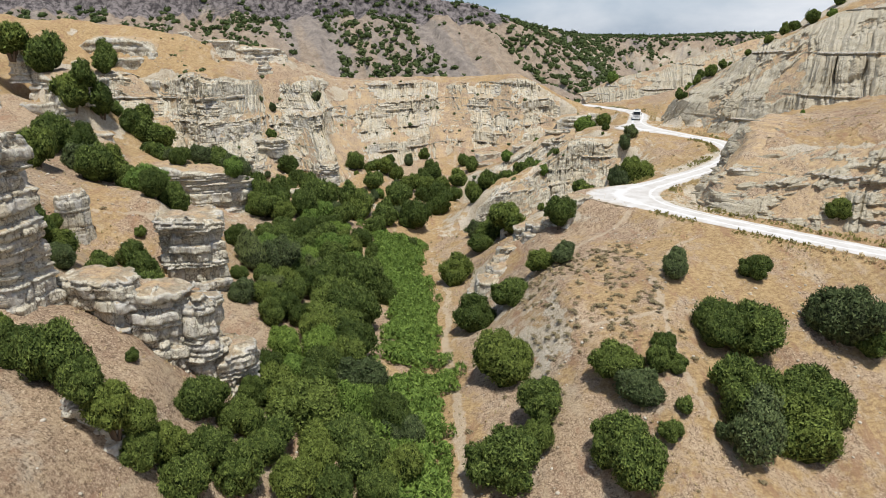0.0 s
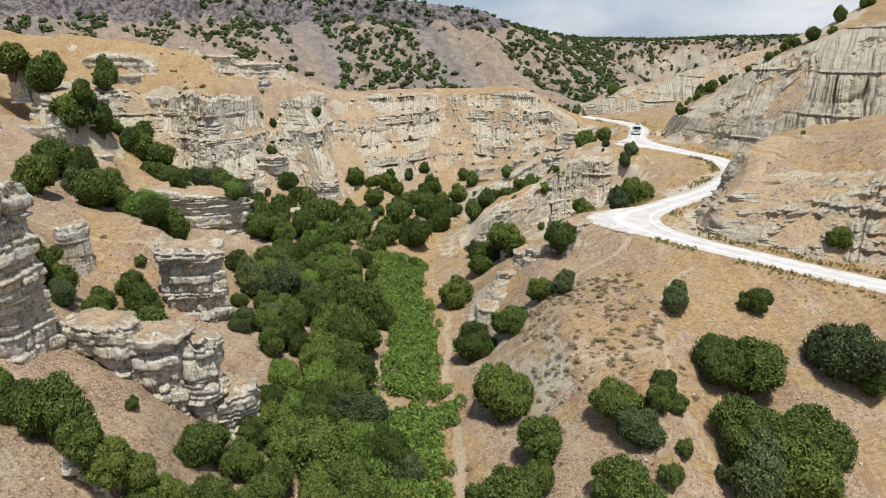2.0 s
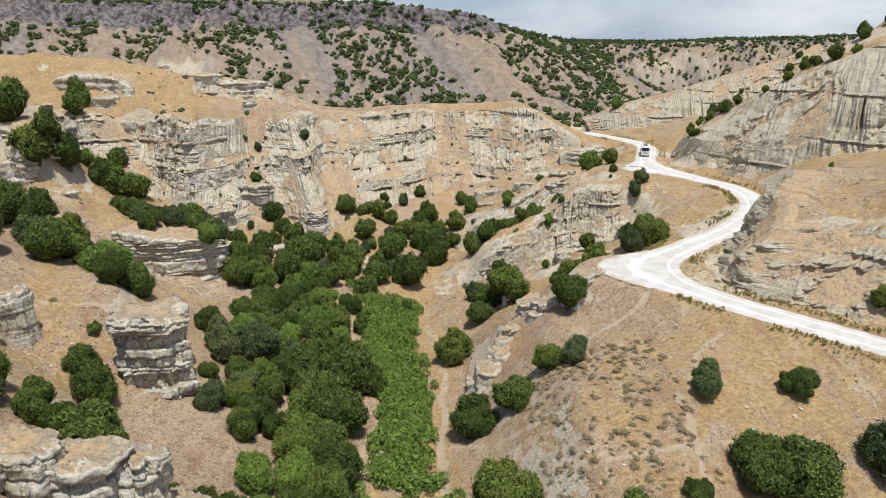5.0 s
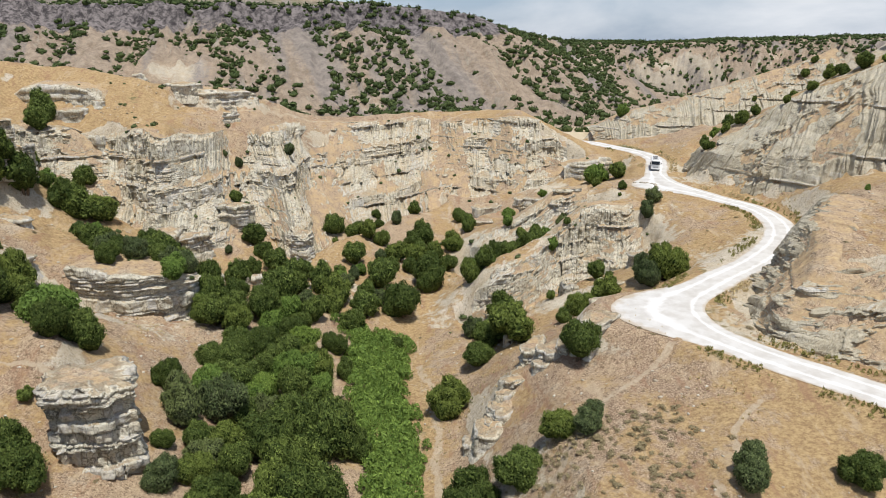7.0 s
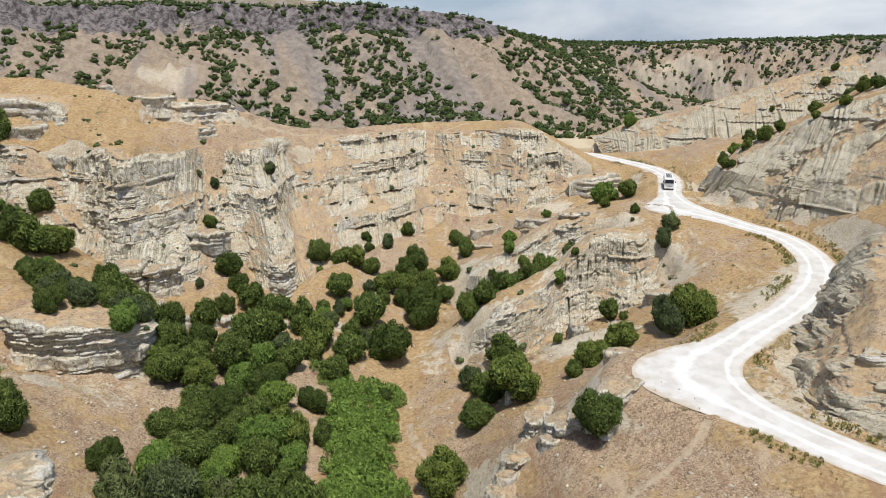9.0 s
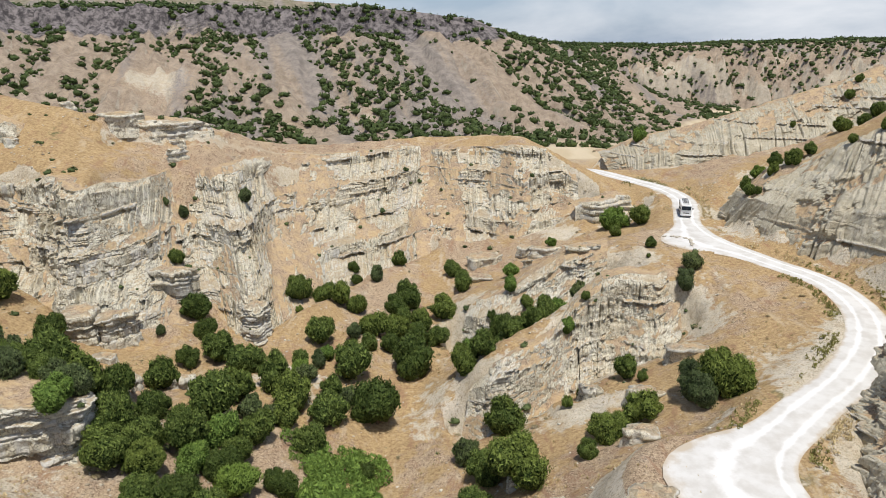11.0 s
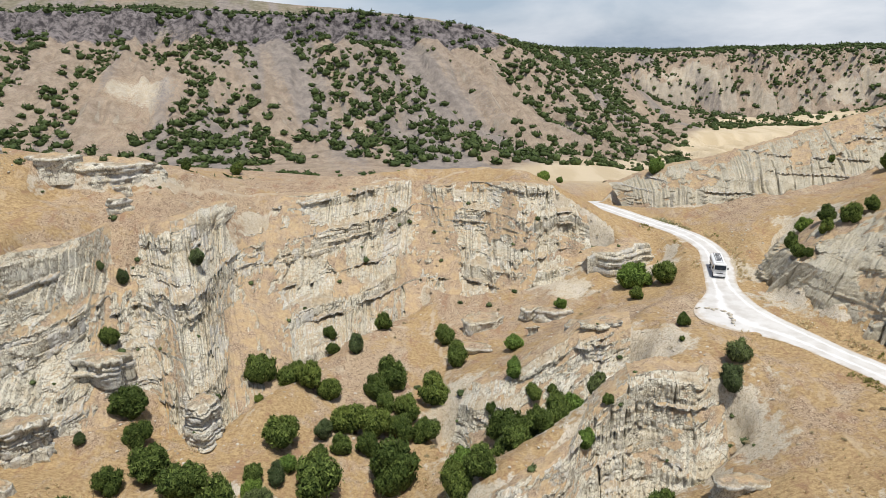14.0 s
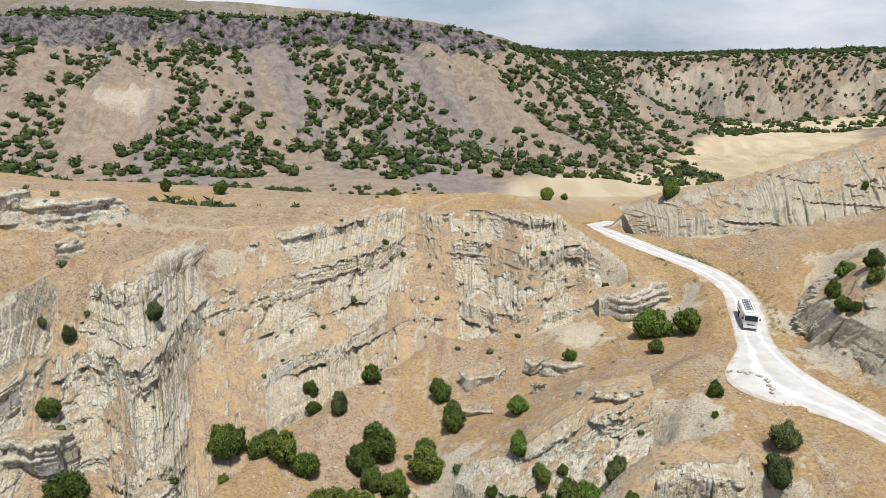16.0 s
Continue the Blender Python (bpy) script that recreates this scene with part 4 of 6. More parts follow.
def rock_wall(line, cap=6.0, ledge=0.6, bay=1.3, batter=0.18, seed=1, cell=0.19, sink=1.6):
    """A cliff along line, whose corners give x, y, the height of its brow and of its foot; it faces the right hand of its run."""
    p = curve(line, cell)
    run = np.r_[0, np.cumsum(np.linalg.norm(np.diff(p[:, :2], axis=0), axis=1))]
    t = np.gradient(p[:, :2], axis=0)
    kernel = np.ones(9) / 9
    t = np.stack([np.convolve(np.pad(t[:, i], 4, "edge"), kernel, "valid") for i in (0, 1)], -1)
    t /= np.linalg.norm(t, axis=1)[:, None]
    out = np.stack([t[:, 1], -t[:, 0]], -1)
    end = smooth(0, 3.0, run) * smooth(0, 3.0, run[-1] - run)
    brow = p[:, 2] + 0.8 * fbm(run, run * 0, 6, 4, seed + 11) * end - 1.3 * (1 - end)
    foot = p[:, 3] - sink
    n = int(np.max(brow - foot) / (cell * 0.75)) + 2
    v = np.linspace(0, 1, n)[:, None]
    z = foot + v * (brow - foot)
    d, hard = broken_beds(run[None] + 0 * z, z, seed, 0.6 + 0.5 * ledge)
    d = (d + bay * (np.abs(fbm(run[None] + 31 * seed, 0.12 * z, 7, 3, seed + 1)) * 2 - 0.5)) * end - 1.8 * (1 - end)
    d = d + 0.6 * end - batter * v * (brow - foot) - 0.35 * smooth(0.93, 1.0, v) + 0.8 * (1 - smooth(0, 0.25, v)) * end
    rows = [np.dstack([p[None, :, 0] + out[None, :, 0] * d, p[None, :, 1] + out[None, :, 1] * d, z])[i] for i in range(n)]
    for k in range(1, 8):
        back = cap * (k / 7) ** 1.5
        q = d[-1] - back
        x, y = p[:, 0] + out[:, 0] * q, p[:, 1] + out[:, 1] * q
        lift = 0.25 * fbm(x, y, 2.5, 3, seed + 13) + 0.06 * back - (0.9 if k == 7 else 0)
        rows.append(np.stack([x, y, brow + lift], -1))
    P = np.array(rows)
    me = mesh_from("cliff", P.reshape(-1, 3), grid_faces(len(rows), len(p)), MAT["rock"], shade=False)
    give(me, "hard", np.vstack([hard, np.zeros((7, len(p)))]))
    give(me, "earth", np.vstack([np.zeros((n, len(p))), np.linspace(0.25, 1, 7)[:, None] + np.zeros((7, len(p)))]))
    return tagged(new("cliff", me), "pale grey and beige layered tuff cliff with ledges and fluted faces", "cliff", kind="structure")


def broken_beds(s, z, seed, amount):
    """Level beds of unlike thickness, each broken into blocks, with dark seams between."""
    r = np.random.RandomState(seed)
    cuts = np.cumsum(r.choice([0.3, 0.45, 0.7, 1.1, 1.8], 90, p=[0.24, 0.26, 0.24, 0.18, 0.08])) - 12
    zz = z + 0.3 * fbm(s + 9 * seed, s * 0, 5, 3, seed) + 0.1 * fbm(s, z, 1.5, 2, seed + 2)
    bed = np.clip(np.searchsorted(cuts, zz), 1, len(cuts) - 1)
    seam = np.minimum(zz - cuts[bed - 1], cuts[bed] - zz)
    wide = 0.7 + 1.6 * lattice(bed, bed * 0, seed + 1)
    at = s / wide + 7 * lattice(bed, bed * 0, seed + 2) + 0.25 * fbm(s, z, 2.0, 2, seed + 3)
    col = np.floor(at)
    joint = np.minimum(at - col, col + 1 - at) * wide
    out = 0.75 * (lattice(bed, bed * 0, seed + 4) - 0.5) + 0.6 * (lattice(col, bed, seed + 5) - 0.5)
    d = out + 0.9 * fbm(s + 3 * seed, z * 0.5, 3.5, 3, seed + 6) + 0.22 * fbm(s, z, 0.9, 3, seed + 7, 0.6) - 0.3 * (1 - smooth(0.04, 0.13, seam)) - 0.22 * (1 - smooth(0.02, 0.12, joint)) * (lattice(col, bed, seed + 8) > 0.35)
    return amount * d, 0.8 * lattice(col, bed, seed + 9)


def rock_tower(name, x, y, rx, ry, top, foot, label, turn=0.0, seed=1, flare=0.3, cap=0.12, ledge=0.7, lean=(0, 0), dome=0.5, category="rock", sharp=1.0, cell=0.15):
    """A free-standing rock of level beds."""
    size = 2 * math.pi * max(rx, ry)
    cols = int(max(40, size / cell))
    n = int((top - foot + 1.5) / (0.94 * cell)) + 3
    a = np.linspace(0, 2 * math.pi, cols, endpoint=False)
    v = np.linspace(0, 1, n)[:, None]
    ca, sa = np.cos(a), np.sin(a)
    brow = top + min(1.2, 0.14 * (top - foot)) * fbm(ca * 1.4 + seed, sa * 1.4, 1.0, 4, seed + 70) + 0.25 * (lattice(np.floor(a * max(rx, ry) / 0.9), 0 * a, seed) - 0.5)
    z = foot - 1.5 + v * (brow - foot + 1.5)
    box = (np.abs(ca) ** 3 + np.abs(sa) ** 3) ** (-1 / 3)
    lobes = 1 + 0.38 * fbm(ca * 1.3 + 3.1 * seed, sa * 1.3, 1.0, 3, seed)
    s = a * max(rx, ry)
    d1, hard = broken_beds(s[None] + 0 * z, z, seed, 0.5 + 0.6 * ledge)
    d0, _ = broken_beds(s[None] + size + 0 * z, z, seed, 0.5 + 0.6 * ledge)
    w = smooth(0, 1.0, a)[None]
    d = d1 * w + d0 * (1 - w)
    form = 1 + flare * (1 - v) ** 1.3 - 0.04 * np.sin(v * math.pi) + 0.6 * cap * smooth(0.86, 0.9, v) - 0.12 * smooth(0.98, 1.0, v)
    R = box[None] * lobes[None] * form
    tx, ty = math.cos(radians(turn)), math.sin(radians(turn))

    def place(fx, fy, zz, vv):
        gx, gy = fx * tx - fy * ty, fx * ty + fy * tx
        return np.stack([x + gx + lean[0] * vv, y + gy + lean[1] * vv, zz], -1)

    rows = []
    for i in range(n):
        rows.append(place(ca * (rx * R[i] + d[i] * sharp), sa * (ry * R[i] + d[i] * sharp), z[i], float(v[i, 0])))
    last = rows[-1]
    mid = last.mean(0)
    even = np.stack([np.convolve(np.pad(last[:, i], 9, "wrap"), np.ones(19) / 19, "valid") for i in (0, 1, 2)], -1)
    for f, up in ((0.92, 0.2), (0.8, 0.4), (0.66, 0.6), (0.5, 0.75), (0.33, 0.88), (0.16, 0.96), (0.02, 1.0)):
        edge = last * max(0.0, 3 * f - 2) + even * min(1.0, 3 - 3 * f)
        ring = mid + (edge - mid) * f
        ring[:, 2] = mid[2] + (edge[:, 2] - mid[2]) * f + dome * up * 0.6 + 0.3 * fbm(ring[:, 0], ring[:, 1], 1.1, 4, seed)
        rows.append(ring)
    P = np.array(rows)
    P[..., 0] -= x
    P[..., 1] -= y
    P[..., 2] -= foot
    me = mesh_from(name, P.reshape(-1, 3), grid_faces(len(rows), cols, True), MAT["rock"], shade=False)
    give(me, "hard", np.vstack([hard, np.full((len(rows) - n, cols), 0.3)]))
    give(me, "earth", np.vstack([np.zeros((n, cols)), np.linspace(0, 0.55, len(rows) - n)[:, None] + np.zeros((len(rows) - n, cols))]))
    ob = new(name, me)
    ob.location = (x, y, foot)
    return tagged(ob, label, category)


def cliff_face(pairs, tiers=3, flute=0.4, ledge=0.7, bay=1.4, seed=1, cell=0.18, stand=0.4, storey=2.7, stone="rock", shape="steps", soft_top=0.6):
    """A long face between a foot line and a rim line by way of a middle line: stepped buttresses of bare rock between chutes of earth."""
    p = curve(pairs, cell * 1.2)
    foot, half, rim = p[:, :3], p[:, 3:6], p[:, 6:9]
    run = np.r_[0, np.cumsum(np.linalg.norm(np.diff(half[:, :2], axis=0), axis=1))]
    out = foot[:, :2] - rim[:, :2]
    out /= np.linalg.norm(out, axis=1)[:, None]
    kernel = np.ones(25) / 25
    out = np.stack([np.convolve(np.pad(out[:, i], 12, "edge"), kernel, "valid") for i in (0, 1)], -1)
    n = int((rim[:, 2] - foot[:, 2]).max() / (cell * 0.9))
    v = np.linspace(0, 1, n)[:, None]
    vm = np.clip((half[:, 2] - foot[:, 2]) / (rim[:, 2] - foot[:, 2]), 0.2, 0.8)
    # level benches
    low_z, high_z = np.percentile(foot[:, 2], 30), np.percentile(rim[:, 2], 60)
    levels = [low_z + (high_z - low_z) * (k / tiers + 0.05 * math.sin(9 * k + seed)) for k in range(1, tiers)]
    benches = [np.clip((at + 0.6 * fbm(run, run * 0, 11, 4, seed + 100 + k) - foot[:, 2]) / (rim[:, 2] - foot[:, 2]), 0.02 + 0.01 * k, 0.9 + 0.01 * k) for k, at in enumerate(levels)]
    edges = [0 * run] + benches + [0 * run + 1]
    go, bench = 0 * v * run, 0 * v * run
    for lo, hi in zip(edges[:-1], edges[1:]):
        w = np.clip((v - lo) / (hi - lo), 0, 1)
        bench = bench + np.sin(math.pi * np.clip((w - 0.88) / 0.12, 0, 1)) * (shape == "steps") * (hi - lo > 0.08)
        go = go + (hi - lo) * (np.interp(w, [0, 0.5, 0.88, 1], [0, 0.64, 0.72, 1]) if shape == "steps" else 0.75 * w + 0.25 * w ** 3)
    # bare rock or earth, in lanes that run down the slope
    low, high = p[:, 9], p[:, 10]
    shift = run[None] + 3.6 * fbm(run[None] + 0 * v, 26 * v + 0 * run, 9, 3, seed + 52) + 1.4 * fbm(run[None] + 0 * v, 26 * v + 0 * run, 2.6, 3, seed + 53)
    low, high = np.interp(shift, run, low), np.interp(shift, run, high)
    bare = low + (high - low) * smooth(-0.16, 0.16, v - vm + 0.16 * fbm(run, run * 0, 5, 3, seed + 51))
    lane = run[None] + 2.0 * v + 1.2 * fbm(run[None] + 0 * v, 9 * v + 0 * run, 3.5, 4, seed + 32, 0.6)
    patches = fbm(lane, 15 * v + 0 * run, 5.5, 5, seed + 31, 0.62) + 0.45 * fbm(run[None] + 0 * v, 40 * v + 0 * run, 3.2, 4, seed + 54, 0.6)
    earthy = 1.9 * patches + 0.3 - 0.68 * smooth(-0.05, 0.8, bare) - 0.9 * np.maximum(bare - 1, 0) + 0.3 * bench
    c, c_wide = smooth(-0.05, 0.13, earthy), smooth(-0.55, 0.35, earthy)
    go = go + (v - go) * 0.85 * c_wide
    rise = foot[:, 2] - 2.4 + v * (rim[:, 2] - foot[:, 2] + 2.4)
    z = rise + 0.5 * fbm(run, run * 0, 5, 3, seed + 9) * v
    end = smooth(0, 4, run) * smooth(0, 4, run[-1] - run)
    d, hard = carve(run[None] + 0 * z, z, seed, flute, ledge, bay, storey, shape == "cone")
    # here and there the face has fallen apart into stacked blocks
    if shape == "steps":
        stacked, blocky = broken_beds(run[None] + 0 * z, z, seed + 5, 0.75)
        fallen = smooth(0.5, 0.58, value(run[None] / 5.5 + 3 * seed + 0 * z, z / 4.5, seed + 60) + 0.06 - 0.16 * v)
        d, hard = d + (stacked - 0.5 * d) * fallen, hard + (blocky - hard) * fallen
    rills = 0.16 * np.abs(fbm(lane, 6 * v + 0 * run, 1.1, 2, seed + 44)) + 0.28 * fbm(run[None] + 0 * z, z, 2.2, 5, seed + 40, 0.6)
    d = d * (1 - 0.6 * bench)
    d = d * (1 - 0.8 * c_wide) + (rills - 0.15) * c_wide + 1.6 * (1 - smooth(0, 0.16, v)) * c_wide
    d = (d + stand) * end - 1.5 * (1 - end) - 0.6 * smooth(0.94, 1, v)
    d = np.minimum(d, 1.4 + 7 * v)
    # up to the middle line, then on to the rim
    a, b = np.clip(go / vm, 0, 1)[..., None], np.clip((go - vm) / (1 - vm), 0, 1)[..., None]
    plan = foot[:, :2] + (half[:, :2] - foot[:, :2]) * a + (rim[:, :2] - half[:, :2]) * b + out * d[..., None]
    rows, soil = [np.dstack([plan, z])[i] for i in range(n)], [c[i] for i in range(n)]
    # the foot runs on below the ground
    skirt = []
    for k in (3, 2, 1):
        row = rows[0].copy()
        row[:, :2] += out * 0.7 * k
        row[:, 2] -= 1.6 * k
        skirt.append(row)
    rows, soil = skirt + rows, [soil[0]] * 3 + soil
    for k in range(1, 7):
        back = 5.0 * (k / 6) ** 1.4
        row = rows[n + 2].copy()
        row[:, :2] -= out * back
        row[:, 2] += 0.2 * fbm(row[:, 0], row[:, 1], 2.0, 3, seed) - (1.0 if k == 6 else 0.06 * back)
        rows.append(row)
        soil.append(soft_top + 0 * run)
    me = mesh_from("cliff", np.array(rows).reshape(-1, 3), grid_faces(len(rows), len(run)), MAT[stone], shade=False)
    me.polygons.foreach_set("use_smooth", (np.array(soil)[:-1, :-1] > 0.45).ravel())
    give(me, "earth", np.array(soil))
    give(me, "hard", np.vstack([np.zeros((3, len(run))), hard * (1 - c), np.zeros((6, len(run)))]))
    return tagged(new("cliff", me), "high pale tuff cliff with stepped beds, flutes and orange earth chutes", "cliff", kind="structure")


for options, pairs in FACES:
    cliff_face(pairs, **options)
for options, line in WALLS:
    rock_wall(line, **options)

rock_tower("rock_pillar", -44.2, 73.8, 1.6, 1.4, 22.9, 13.6, "slender pale tuff pillar with a broken flat top", seed=5, flare=0.3, cap=0.02, ledge=0.6, sharp=0.4, category="rock pillar")
rock_tower("rock_pillar", -30.6, 75.0, 4.1, 2.8, 20.0, 7.5, "massive pillar of stacked beige rock beds with overhanging ledges", turn=12, seed=9, flare=0.06, cap=0.16, ledge=1.1, sharp=0.8, dome=0.3, lean=(-0.8, 0.5), category="rock pillar")
rock_tower("rock_pillar", -34.9, 46.5, 3.6, 3.0, 33.4, 19.5, "tall white-grey rock pillar with a dark cap at the slope's edge", seed=15, flare=0.3, cap=0.18, ledge=0.7, category="rock pillar")
rock_tower("rock_outcrop", -28.3, 49.0, 2.6, 1.5, 22.0, 18.5, "beige outcrop of thin cracked rock beds", turn=-15, seed=21, flare=0.25, cap=0.1, ledge=1.0, dome=0.35)
rock_tower("rock_outcrop", -24.6, 49.6, 2.4, 1.7, 20.7, 14.5, "beige outcrop of overhanging rock beds", turn=-10, seed=24, flare=0.3, cap=0.15, ledge=1.0, dome=0.35)
rock_tower("rock_outcrop", -21.7, 50.9, 1.8, 1.6, 19.4, 13.0, "rounded beige rock knob of level beds", turn=0, seed=27, flare=0.35, cap=0.12, ledge=0.9, dome=0.4)
rock_tower("rock_outcrop", -20.2, 52.4, 2.8, 1.9, 14.2, 8.5, "low white rock ledge at the end of the outcrop", turn=-35, seed=30, flare=0.3, cap=0.08, ledge=0.8, dome=0.3)
rock_tower("rock_outcrop", -23.0, 36.2, 1.5, 1.0, height(-23.0, 36.2) + 1.3, height(-23.0, 36.2) - 0.6, "pale cracked boulders breaking out of the slope", turn=20, seed=33, flare=0.4, cap=0.0, ledge=0.5, dome=0.4)
rock_tower("rock_outcrop", -24.4, 37.4, 1.0, 0.9, height(-24.4, 37.4) + 1.1, height(-24.4, 37.4) - 0.6, "pale cracked boulders breaking out of the slope", turn=50, seed=35, flare=0.4, cap=0.0, ledge=0.5, dome=0.4)
# white broken ridge below the long wall
rock_tower("rock_outcrop", -25.2, 140.6, 2.0, 1.8, 14.6, 9.0, "white broken tuff ridge of thin beds", turn=50, seed=45, flare=0.4, ledge=0.7)
rock_tower("rock_outcrop", -42.4, 132.6, 2.4, 1.6, 16.8, 11.6, "pale buttress at the foot of the cliff", turn=20, seed=48, flare=0.25, ledge=0.8)
rock_tower("rock_outcrop", -47.2, 131.8, 2.4, 1.6, 17.6, 12.6, "pale buttress at the foot of the cliff", turn=-10, seed=51, flare=0.25, ledge=0.8)
rock_tower("rock_outcrop", -38.6, 143.0, 3.2, 1.6, 19.6, 15.4, "whitish overhanging ledge in the orange slope", turn=5, seed=54, flare=0.1, cap=0.2, ledge=0.8)
# knobs on the spurs
rock_tower("rock_outcrop", 26.8, 150.8, 2.6, 1.0, 20.6, 18.6, "flat grey-brown rock ledge on the spur's crest", turn=15, seed=57, flare=0.15, cap=0.1, ledge=0.8, dome=0.2)
rock_tower("rock_outcrop", 10.5, 92.0, 1.8, 0.9, 11.0, 8.6, "pale rocks on the crest of the small ridge", turn=60, seed=66, flare=0.4, ledge=0.6, dome=0.4)
rock_tower("rock_outcrop", 12.6, 95.8, 2.2, 1.0, 13.0, 10.2, "pale rocks on the crest of the small ridge", turn=65, seed=69, flare=0.4, ledge=0.6, dome=0.4)
rock_tower("rock_pillar", -74.8, 136.0, 0.8, 0.7, 36.6, 33.4, "small dark-capped pillar on the dry slope", seed=72, flare=0.3, cap=0.3, ledge=0.4, category="rock pillar")
rock_tower("rock_pillar", -66.5, 128.5, 0.9, 0.8, 33.5, 29.5, "small dark-capped pillar on the dry slope", seed=75, flare=0.3, cap=0.25, ledge=0.4, category="rock pillar")
rock_tower("rock_pillar", -79.0, 124.0, 1.4, 1.2, 38.6, 34.5, "pale rock pinnacle on the dry slope", seed=78, flare=0.5, cap=0.1, ledge=0.5, category="rock pillar")

# low ledges that break out of the slopes
strewn = random.Random(5)
LEDGES = [((-82, -40), (146, 178), 7), ((-76, -52), (100, 124), 7), ((6, 40), (96, 124), 8), ((2, 30), (152, 176), 6), ((-44, -24), (108, 126), 4)]
for (x0, x1), (y0, y1), count in LEDGES:
    for _ in range(count):
        x, y = strewn.uniform(x0, x1), strewn.uniform(y0, y1)
        if min(math.hypot(x - p[0], y - p[1]) for p in ROADLINE) < 8:
            continue
        wide, up, ground_at = strewn.uniform(1.2, 3.6), strewn.uniform(0.5, 1.9), height(x, y)
        rock_tower("rock_ledge", x, y, wide, wide * strewn.uniform(0.35, 0.6), ground_at + up, ground_at - 1.0, "low pale tuff ledge breaking out of the dry slope", turn=strewn.uniform(-35, 35), seed=strewn.randint(100, 900), flare=0.3, cap=0.12, ledge=0.8, dome=0.25, category="rock", sharp=0.7, cell=0.3)
# rocks along the crest of the small ridge below the lower lay-by
crest = curve([(18, 93.2, 15.3), (15, 92.6, 13.5), (10, 91, 10.6), (5, 85.5, 5.5)], 0.5)
for k in range(13):
    x, y = (float(v) for v in crest[int((k + 0.5) / 13 * len(crest)), :2])
    x, y, wide = x + strewn.uniform(-1.8, 1.8), y + strewn.uniform(-2.6, 1.4), strewn.uniform(1.2, 2.8)
    ground_at = height(x, y)
    rock_tower("rock_ledge", x, y, wide, wide * strewn.uniform(0.5, 0.8), ground_at + strewn.uniform(0.1, 0.8), ground_at - 1.6, "pale broken rocks along the crest of the small ridge", turn=strewn.uniform(20, 80), seed=strewn.randint(100, 900), flare=0.4, cap=0.05, ledge=0.7, dome=0.3, category="rock", sharp=0.6, cell=0.26)


# ---- plants ----
def crown_points(seed, lobes, leaves, low=0.0):
    """Leaves of a rounded crown of radius 1: several domes grown together."""
    r = np.random.RandomState(seed)
    centres = [(0, 0, 0.5, 0.5)]
    for i in range(3):
        a, q = r.uniform(0, 2 * math.pi), r.uniform(0.25, 0.5)
        centres.append((q * math.cos(a), q * math.sin(a), r.uniform(0.35, 0.7), r.uniform(0.38, 0.5)))
    for i in range(lobes * 2):
        x0, y0, z0, s0 = centres[r.randint(4)]
        a, b, q = r.uniform(0, 2 * math.pi), r.uniform(-0.2, 1.4), s0 * r.uniform(0.75, 1.0)
        centres.append((x0 + q * math.cos(a) * math.cos(b), y0 + q * math.sin(a) * math.cos(b), max(z0 + q * math.sin(b), 0.12), r.uniform(0.15, 0.3)))
    c = np.array(centres)
    which = r.choice(len(c), leaves * 2, p=c[:, 3] ** 2 / (c[:, 3] ** 2).sum())
    d = r.normal(size=(leaves * 2, 3))
    d /= np.linalg.norm(d, axis=1)[:, None]
    d[:, 2] = np.where(d[:, 2] < -0.55, -d[:, 2], d[:, 2])
    p = c[which, :3] + d * (c[which, 3] * (0.84 + 0.22 * r.rand(leaves * 2) + 0.22 * r.rand(leaves * 2) ** 5))[:, None]
    inner = np.zeros(len(p), bool)
    for k, (x, y, z, s) in enumerate(c):
        inner |= (np.linalg.norm(p - (x, y, z), axis=1) < s * 0.8) & (which != k)
    p, d = p[~inner & (p[:, 2] > low)], d[~inner & (p[:, 2] > low)]
    p, d = p[:leaves], d[:leaves]
    return c, p, d


def leaf_quads(p, d, leaf, seed):
    r = np.random.RandomState(seed + 50)
    n = d + r.normal(scale=0.55, size=d.shape)
    n /= np.linalg.norm(n, axis=1)[:, None]
    u = d * 0.8 + (0, 0, 0.7) + r.normal(scale=0.55, size=d.shape)
    u -= n * (u * n).sum(1)[:, None]
    u /= np.linalg.norm(u, axis=1)[:, None]
    w = np.cross(n, u)
    size = leaf * r.uniform(0.6, 1.35, (len(p), 1))
    v = np.stack([p + u * size * 1.5, p - u * size * 0.7 + w * size * 0.5, p - u * size * 0.7 - w * size * 0.5], 1).reshape(-1, 3)
    return v, np.arange(len(v)).reshape(-1, 3)


def crown_mesh(seed, material, heart, lobes=9, leaves=3400, leaf=0.07):
    c, p, d = crown_points(seed, lobes, leaves)
    v, f = leaf_quads(p, d, leaf, seed)
    me = mesh_from("crown", v, f, material, shade=False)
    bm = bmesh.new()
    bm.from_mesh(me)
    r = random.Random(seed)
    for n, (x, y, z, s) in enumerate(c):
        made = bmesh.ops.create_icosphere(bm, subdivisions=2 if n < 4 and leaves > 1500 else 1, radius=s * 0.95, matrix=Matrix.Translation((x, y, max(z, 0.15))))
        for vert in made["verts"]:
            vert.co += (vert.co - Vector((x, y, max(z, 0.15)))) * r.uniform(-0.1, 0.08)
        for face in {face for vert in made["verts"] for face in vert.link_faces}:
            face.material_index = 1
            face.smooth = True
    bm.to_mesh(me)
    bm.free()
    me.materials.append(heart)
    return me


